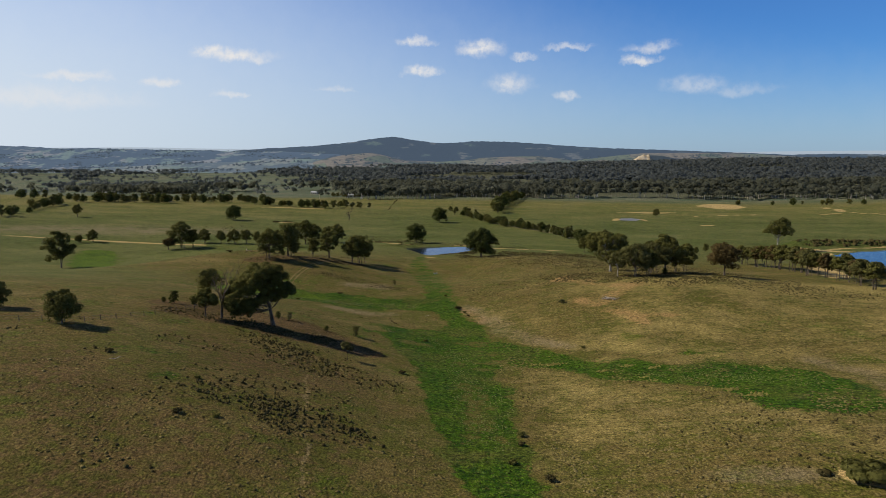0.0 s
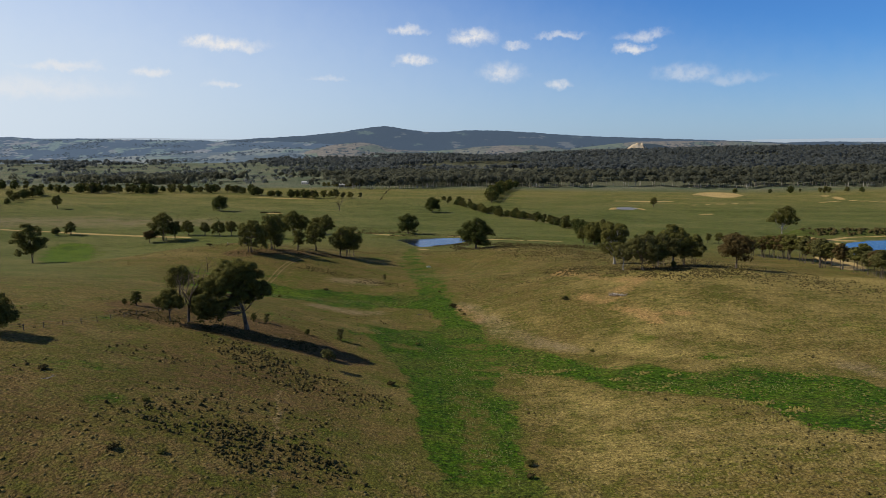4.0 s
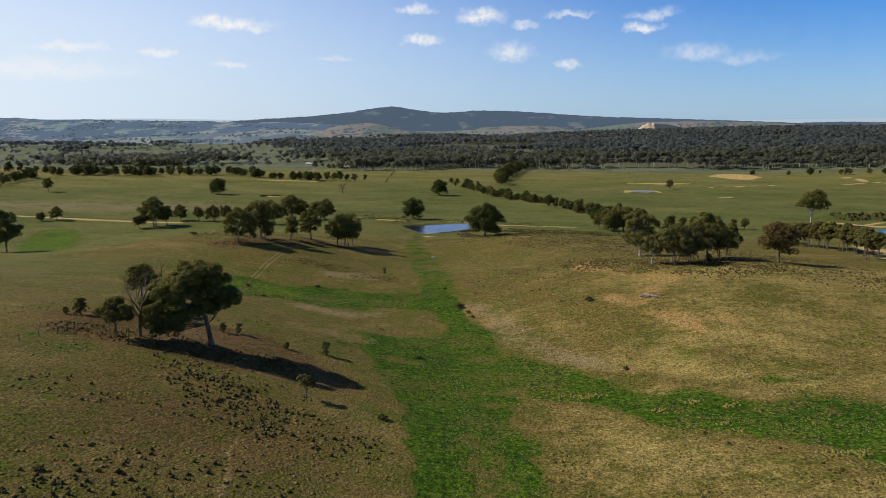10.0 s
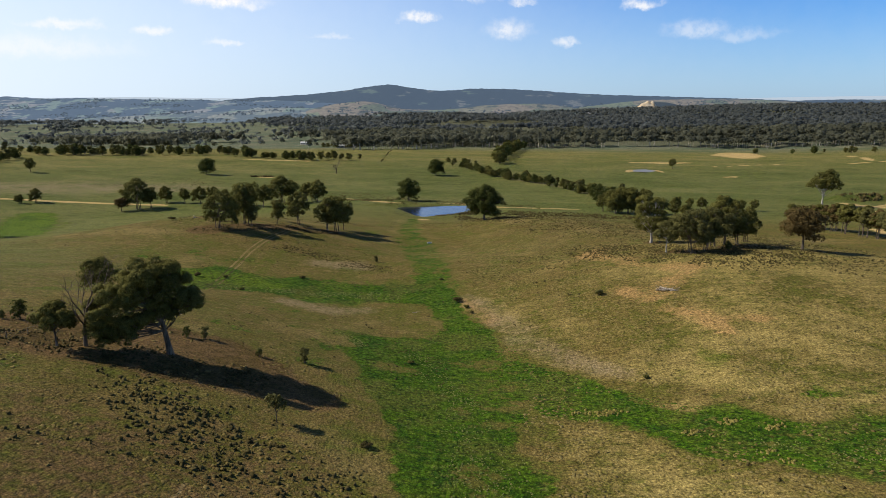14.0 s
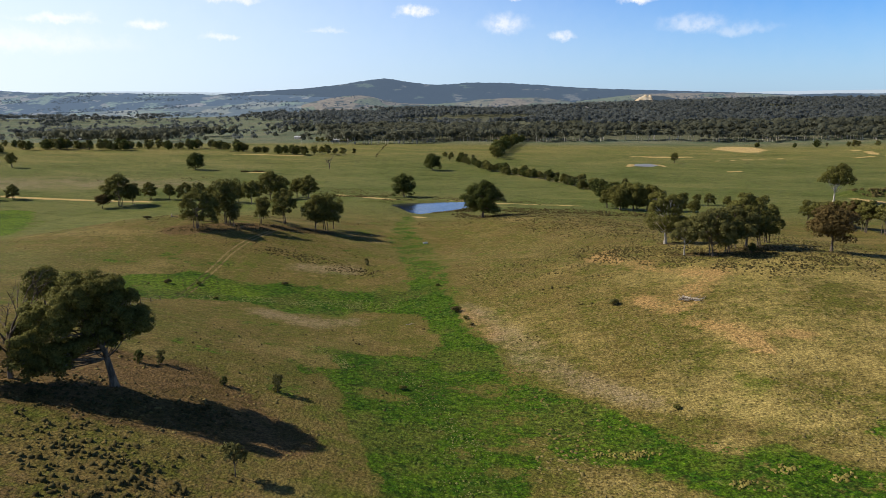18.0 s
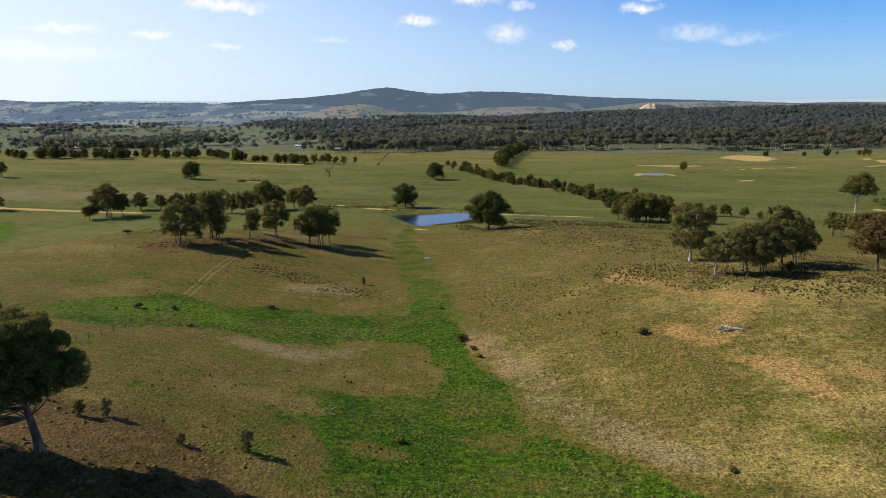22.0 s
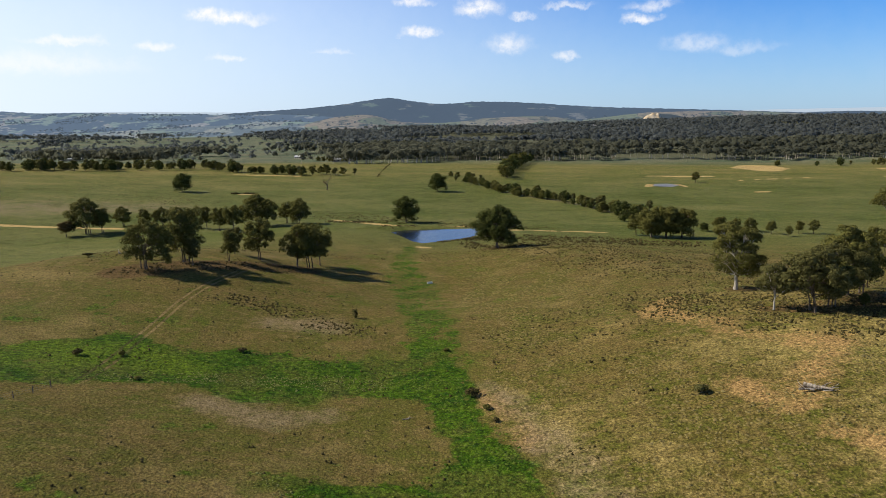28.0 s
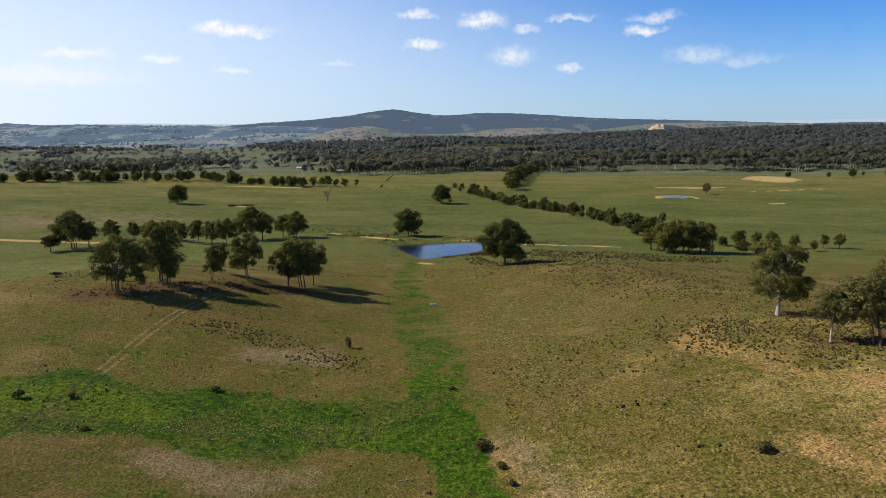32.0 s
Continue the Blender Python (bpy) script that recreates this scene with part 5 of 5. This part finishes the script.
dark_patch(319, 500, [(300, 590, 12), (360, 600, 12), (450, 610, 12)], 2.6, "brown scrub on the reservoir bank")
x, y = spread(321, 17000, (-110, 150, 86, 440), lambda x, y: (wave(x, y, 22, 322) + 0.8 * wave(x, y, 5, 333) + 0.55 * smooth(x, 45, 75) * smooth(y, 225, 265) > 0.42) & (strip(x, y, GULLY) < -0.2) & (strip(x, y, EAST) < -0.2) & ~((x < 8) & (y > 196) & (y < 300)))
tufts("tussocks", x, y, 0.5, 0.34, TUSSOCK, "small dark tussocks strewn over the pasture", 323, 5)
x, y = spread(324, 420, (-75, 4, 196, 300), lambda x, y: wave(x, y, 20, 335) > -0.3)
tufts("tussocks", x, y, 0.42, 0.3, TUSSOCK, "lone dark tussocks on the grazed flat", 334, 6)
x, y = spread(325, 34000, (8, 150, 90, 420), lambda x, y: (wave(x, y, 6, 326) + 0.6 * wave(x, y, 2.2, 327) > -0.05) & (strip(x, y, GULLY) < -0.1) & (strip(x, y, EAST) < -0.1))
tufts("dry_grass", x, y, 0.6, 0.13, STRAW, "tufts of bleached dry grass on the hill", 328, 5)
x, y = spread(329, 26000, (-120, 120, 86, 400), lambda x, y: (wave(x, y, 6, 330) + 0.6 * wave(x, y, 2.2, 331) > 0.0) & (strip(x, y, GULLY) < -0.1) & (strip(x, y, WEST) < -0.1) & ((y < 200) | (x > 0)))
tufts("brown_grass", x, y, 0.6, 0.14, ROUGH, "brownish rough grass on the slope", 332, 5)
xs, ys = [], []
for k, (line, m) in enumerate(((GULLY, 3200), (EAST, 1500), (WEST, 1500))):
    a, b = clustered(340 + k, m, line, 0.62)
    xs.append(a), ys.append(b)
tufts("sedge", np.concatenate(xs), np.concatenate(ys), 0.62, 0.11, SEDGE, "lush green sedge in the wet gullies", 345, 5)
x, y = clustered(347, 1700, [(-4, 216, 3), (-1, 211, 4), (-1, 204, 4), (3, 196, 4), (8, 166, 6), (9, 146, 7), (10, 120, 6)])
tufts("pale_weeds", x, y, 0.27, 0.15, PALE_WEED, "pale seeding weeds among the sedge", 348, 7)
x, y = clustered(352, 1500, [(-60, 258, 2), (-52, 262, 3), (-43, 265, 3), (-37, 266, 3), (-26, 266, 4), (-17, 269, 4), (-12, 267, 3), (-8, 269, 3)])
tufts("pale_weeds", x, y, 0.30, 0.15, PALE_WEED, "pale seeding weeds along the edge of the green gully", 353, 7)
x, y = clustered(354, 260, [(-23, 227, 1.0), (-18, 222, 1.8), (-15, 217, 1.4)])
tufts("pale_weeds", x, y, 0.28, 0.15, PALE_WEED, "pale seeding weeds at the foot of the slope", 355, 7)
x, y = clustered(356, 700, [(48, 164, 4), (56, 160, 5), (70, 158, 6), (84, 152, 6)])
tufts("pale_weeds", x, y, 0.27, 0.15, PALE_WEED, "pale seeding weeds along the eastern gully", 357, 7)
rng = np.random.default_rng(350)
clumps_x, clumps_y = [], []
for cx, cy in ((26, 183), (29, 182), (31, 182), (40, 172), (41, 171), (48, 174), (49, 163), (53, 171), (54, 171), (51, 159), (59, 147), (62, 147), (63, 147), (66, 141), (67, 142), (59, 136), (61, 136), (80, 166), (82, 165)):
    m = rng.integers(8, 30)
    clumps_x.append(cx + rng.normal(0, 1.0, m)), clumps_y.append(cy + rng.normal(0, 0.6, m))
tufts("yellow_grass", np.concatenate(clumps_x), np.concatenate(clumps_y), 0.5, 0.27, YELLOW, "clumps of tall yellowed grass in the green gully", 351, 7)
dark_patch(361, 900, [(40, 500, 10), (60, 480, 22), (95, 470, 24), (120, 480, 14)], 1.1, "dark green tussocks on rough ground beside the creek")
dark_patch(364, 260, [(1, 480, 1.6), (8, 485, 2), (15, 489, 2.4), (22, 495, 3)], 0.7, "dark rushes along the near shore of the pond")
dark_patch(363, 420, [(-30, 522, 4), (-8, 527, 4), (26, 531, 5), (30, 505, 5), (14, 480, 5), (20, 455, 8), (40, 445, 10)], 1.0, "dark scrub and rushes round the pond")
dark_patch(367, 60, [(-66, 918, 0.8), (-69, 1060, 0.8), (-72, 1203, 0.9)], 1.5, "brown weeds along a shallow ditch in the meadow")
dark_patch(369, 60, [(-171, 729, 1.2), (-153, 735, 1.2)], 2.2, "dark scrub on the bank of a small farm dam")
dark_patch(371, 420, [(-300, 640, 30), (-230, 660, 30), (-170, 655, 22), (-250, 700, 20)], 0.7, "scattered tussocks on the brown rise")
dark_patch(373, 420, [(-140, 300, 22), (-110, 330, 26), (-95, 365, 16)], 0.42, "scattered tussocks on the grazed slope")
dark_patch(365, 200, [(-64, 556, 5), (-44, 552, 6), (-30, 560, 6)], 1.0, "dark scrub beside the farm track")

# ---- shrubs, logs, fence and small things ----


def shrub(name, x, y, high, wide, seed, mat, label, leaves=700, group=""):
    top = thing(name, at(x, y, 0.03), label, "shrub", group)
    rng = np.random.default_rng(seed)
    stems, spots = [], []
    for k in range(7):
        a = 2 * np.pi * k / 7 + rng.uniform(-0.3, 0.3)
        tip = np.array([np.cos(a) * wide * 0.32, np.sin(a) * wide * 0.32, high * rng.uniform(0.4, 0.72)])
        stems.append(tube(np.stack([np.zeros(3), tip * [0.4, 0.4, 0.6], tip]), np.array([0.03, 0.022, 0.01]) * high, 5))
        spots.append(tip)
    spots.append([0, 0, high * 0.6])
    rad = np.full((8, 3), 0.26) * [wide, wide, high * 0.9]
    part("stem", mesh_of("stem", *join(stems), BARK, True), top)
    part("foliage", foliage("foliage", sprays(rng, spots, rad, leaves, 0.07 * (wide + high) / 2 + 0.05), mat), top)
    return top


shrub("shrub", 61.5, 95.5, 2.2, 6.5, 401, GUM, "wide dark shrub beside a patch of bare sand", 2600)
shrub("shrub", 66, 92, 2.0, 5, 402, OLIVE, "grey-green shrub beside bare sand", 1800)
shrub("shrub", 56.5, 98, 0.8, 1.8, 403, TUSSOCK, "low grey dead shrub by bare sand", 900)
shrub("shrub", 43.8, 248.6, 1.7, 2.0, 404, OLIVE, "small grey-green thistle bush on dry grass", 900)
for k, (x, y, h, w) in enumerate(((7, 261.3, 1.5, 2.6), (9.2, 255, 0.9, 1.4), (10.4, 250, 0.7, 1.0), (2.5, 286, 0.7, 1.2), (-68.1, 269.2, 1.3, 1.8), (-61, 272, 1.0, 1.3), (-40.3, 281.5, 1.0, 1.8), (-4.2, 209, 0.8, 1.3), (-9, 164.5, 0.8, 1.6), (15, 124, 1.0, 1.4), (14.5, 119, 0.8, 1.2), (41.2, 196.5, 0.7, 1.3), (-104.8, 349.4, 1.3, 2.8), (-53, 260, 0.6, 1.2), (90, 128, 1.0, 1.8), (-43.5, 122.8, 0.6, 1.1), (-40.8, 105.5, 0.6, 1.3), (-35.3, 107.1, 0.5, 1.1), (-62, 129, 0.7, 1.4), (12, 110, 0.8, 1.4), (17, 103, 0.9, 1.6))):
    shrub("bush", x, y, h, w, 410 + k, (TUSSOCK, GUM)[k % 2], "low dark bush in the grass", 420, "low bushes of the gully")


def timber(name, x, y, turn, label, trunks):
    """A fallen tree: a trunk and its broken limbs lying on the grass; trunks: (x, y, angle, length, radius, lift)."""
    top = thing(name, at(x, y), label, "log", turn=turn)
    rng = np.random.default_rng(int(abs(x * 7 + y)))
    for k, (dx, dy, ang, length, r, lift) in enumerate(trunks):
        s = np.linspace(0, 1, 7)
        a = radians(ang)
        p = np.stack([dx + np.cos(a) * length * s, dy + np.sin(a) * length * s, r * 0.8 + lift * s**2 + 0 * s], 1) + rng.normal(0, 0.05, (7, 3)) * length * 0.1
        part("log" if k == 0 else "branch", mesh_of("log", *tube(p, r * (1.1 - 0.75 * s), 8), DEADWOOD, True), top)
    return top


timber("fallen_tree", 60.3, 243.6, 0, "bleached fallen tree with broken grey limbs on dry grass", [(-1.8, 1.3, -38, 4.2, 0.40, 0.15), (-3.2, -0.1, -6, 5.8, 0.17, 0.4), (-2.0, -0.4, 16, 4.4, 0.13, 0.7), (0.4, -0.4, 12, 2.8, 0.12, 0.7), (0.2, -0.7, -20, 2.2, 0.10, 0.4), (-1.0, -0.6, 160, 2.4, 0.11, 0.5), (-0.4, 0.2, 70, 1.5, 0.09, 0.7), (-1.2, 0.4, 195, 1.8, 0.08, 0.3), (0.6, 0.1, 40, 1.7, 0.08, 0.6), (-1.9, 0.9, 120, 1.3, 0.09, 0.8)])
timber("fallen_branch", -4.5, 252.2, 15, "small dry fallen branch in the grass", [(-0.9, 0, 0, 1.9, 0.10, 0.2), (0, 0, 40, 0.8, 0.06, 0.3), (-0.4, 0, -35, 0.7, 0.05, 0.2)])
timber("stump", -97, 353, 30, "pale broken stump with a fallen limb", [(0, 0, 90, 0.6, 0.28, 1.0), (0.3, 0, 10, 2.2, 0.14, 0.1)])
timber("fallen_branch", -59, 124.6, 20, "bleached fallen branches on the slope", [(-0.9, 0, 0, 2.0, 0.09, 0.25), (0, 0, 40, 1.1, 0.06, 0.3), (-0.4, 0, -35, 0.9, 0.05, 0.2)])

# trough
TROUGH, nd = material("white_trough")
tv = nd.noise(nd.add("ShaderNodeTexCoord").outputs["Object"], 4.0, 4)
finish(nd, nd.mix(nd.ramp(tv, 0.4, 0.7), (0.74, 0.73, 0.70), (0.52, 0.50, 0.46)), 0.6)
trough = thing("water_trough", at(-2.1, 370), "small white water trough on the gully floor", "trough", turn=12)
bm = bmesh.new()
bmesh.ops.create_cube(bm, size=1, matrix=Matrix.Diagonal((1.8, 0.9, 0.5, 1)))
bmesh.ops.translate(bm, verts=bm.verts, vec=(0, 0, 0.25))
topf = [f for f in bm.faces if f.normal.z > 0.9]
inset = bmesh.ops.inset_region(bm, faces=topf, thickness=0.08)
bmesh.ops.translate(bm, verts=list({v for f in topf for v in f.verts}), vec=(0, 0, -0.22))
bmesh.ops.bevel(bm, geom=[e for e in bm.edges if e.is_manifold and e.calc_face_angle(0) > 1.0], offset=0.02, segments=1, affect="EDGES")
me = bpy.data.meshes.new("basin")
bm.to_mesh(me), bm.free(), me.materials.append(TROUGH)
part("basin", me, trough)

# fence along the knoll
fence = thing("fence", at(-80, 148), "old post and wire fence across the slope", "fence")
line = np.array([(-96, 142), (-78.4, 149.5), (-71.6, 165), (-66.2, 186), (-65, 225), (-64, 240), (-62.4, 253)], float)
run = np.concatenate([[0], np.cumsum(np.linalg.norm(np.diff(line, axis=0), axis=1))])
marks = np.arange(0, run[-1], 4.2)
px, py = np.interp(marks, run, line[:, 0]), np.interp(marks, run, line[:, 1])
pz = land(px, py)
o = np.array(at(-80, 148))
post_me = mesh_of("post", *tube([(0, 0, -0.3), (0.01, 0, 0.5), (0.02, 0.01, 1.2), (0.02, 0.01, 1.22)], [0.09, 0.085, 0.08, 0.01], 7), POSTWOOD)
rng = np.random.default_rng(77)
for a, b_, c_ in zip(px, py, pz):
    ob = part("post", post_me, fence)
    ob.matrix_basis = pose(a - o[0], b_ - o[1], c_ - o[2], rng.normal(0, 2.5), rng.normal(0, 2.5), rng.uniform(0, 360))
WIRE, nd = material("fence_wire")
finish(nd, (0.20, 0.19, 0.18), 0.5, metal=0.8)
for h in (0.35, 0.72, 1.08):
    part("wire", mesh_of("wire", *tube(np.stack([px - o[0], py - o[1], pz - o[2] + h], 1), np.full(len(px), 0.012), 4), WIRE), fence)

# ---- far buildings ----
ROOF, nd = material("pale_roof")
rv = nd.noise(nd.add("ShaderNodeTexCoord").outputs["Object"], 0.6, 4)
finish(nd, nd.mix(rv, (0.40, 0.40, 0.41), (0.55, 0.55, 0.55)), 0.5)
WALL, nd = material("cream_wall")
wv = nd.noise(nd.add("ShaderNodeTexCoord").outputs["Object"], 0.8, 4)
finish(nd, nd.mix(wv, (0.45, 0.40, 0.33), (0.60, 0.55, 0.47)), 0.8)
GLASS, nd = material("dark_pane")
finish(nd, (0.03, 0.035, 0.04), 0.12, spec=0.5)


def shed(x, y, z, long, deep, high, turn, label, name="farm_shed"):
    top = thing(name, (x, y, z), label, "building", turn=turn)
    def box(sx, sy, sz, ox, oy, oz):
        bm = bmesh.new()
        bmesh.ops.create_cube(bm, size=1, matrix=Matrix.Translation((ox, oy, oz)) @ Matrix.Diagonal((sx, sy, sz, 1)))
        return bm
    def to(bm, nm, mat, parent):
        me = bpy.data.meshes.new(nm)
        bm.to_mesh(me), bm.free(), me.materials.append(mat)
        return part(nm, me, parent)
    wall = to(box(long, deep, high, 0, 0, high / 2), "wall", WALL, top)
    bm = bmesh.new()
    l, d, r = long / 2 + 0.5, deep / 2 + 0.6, deep * 0.28
    vs = [bm.verts.new(p) for p in ((-l, -d, high), (l, -d, high), (l, 0, high + r), (-l, 0, high + r), (-l, d, high), (l, d, high))]
    for q in ((0, 1, 2, 3), (3, 2, 5, 4), (0, 3, 4), (1, 5, 2), (0, 4, 5, 1)):
        bm.faces.new([vs[k] for k in q])
    to(bm, "roof", ROOF, top)
    for k in range(3):
        window = to(box(long * 0.14 + 0.3, 0.1, high * 0.4 + 0.3, (k - 1) * long * 0.3, -deep / 2 - 0.05, high * 0.5), "window", ROOF, top)
        to(box(long * 0.14, 0.12, high * 0.4, (k - 1) * long * 0.3, -deep / 2 - 0.06, high * 0.5), "pane", GLASS, window)
    return top


shed(-163, 1306, at(-163, 1306)[2], 22, 10, 4, 8, "pale-roofed farmhouse among trees at the meadow's edge", "farmhouse")
shed(-146, 1312, at(-146, 1312)[2], 12, 8, 3.5, -12, "small pale shed beside the farmhouse")
for x, y, long, deep, turn in ((-732, 1567, 40, 12, 4), (-78, 1490, 18, 9, 20), (-250, 1420, 14, 8, -25), (-205, 1560, 16, 9, 40)):
    shed(x, y, at(x, y)[2], long, deep, 3.6, turn, "small pale-roofed farm building among valley trees")
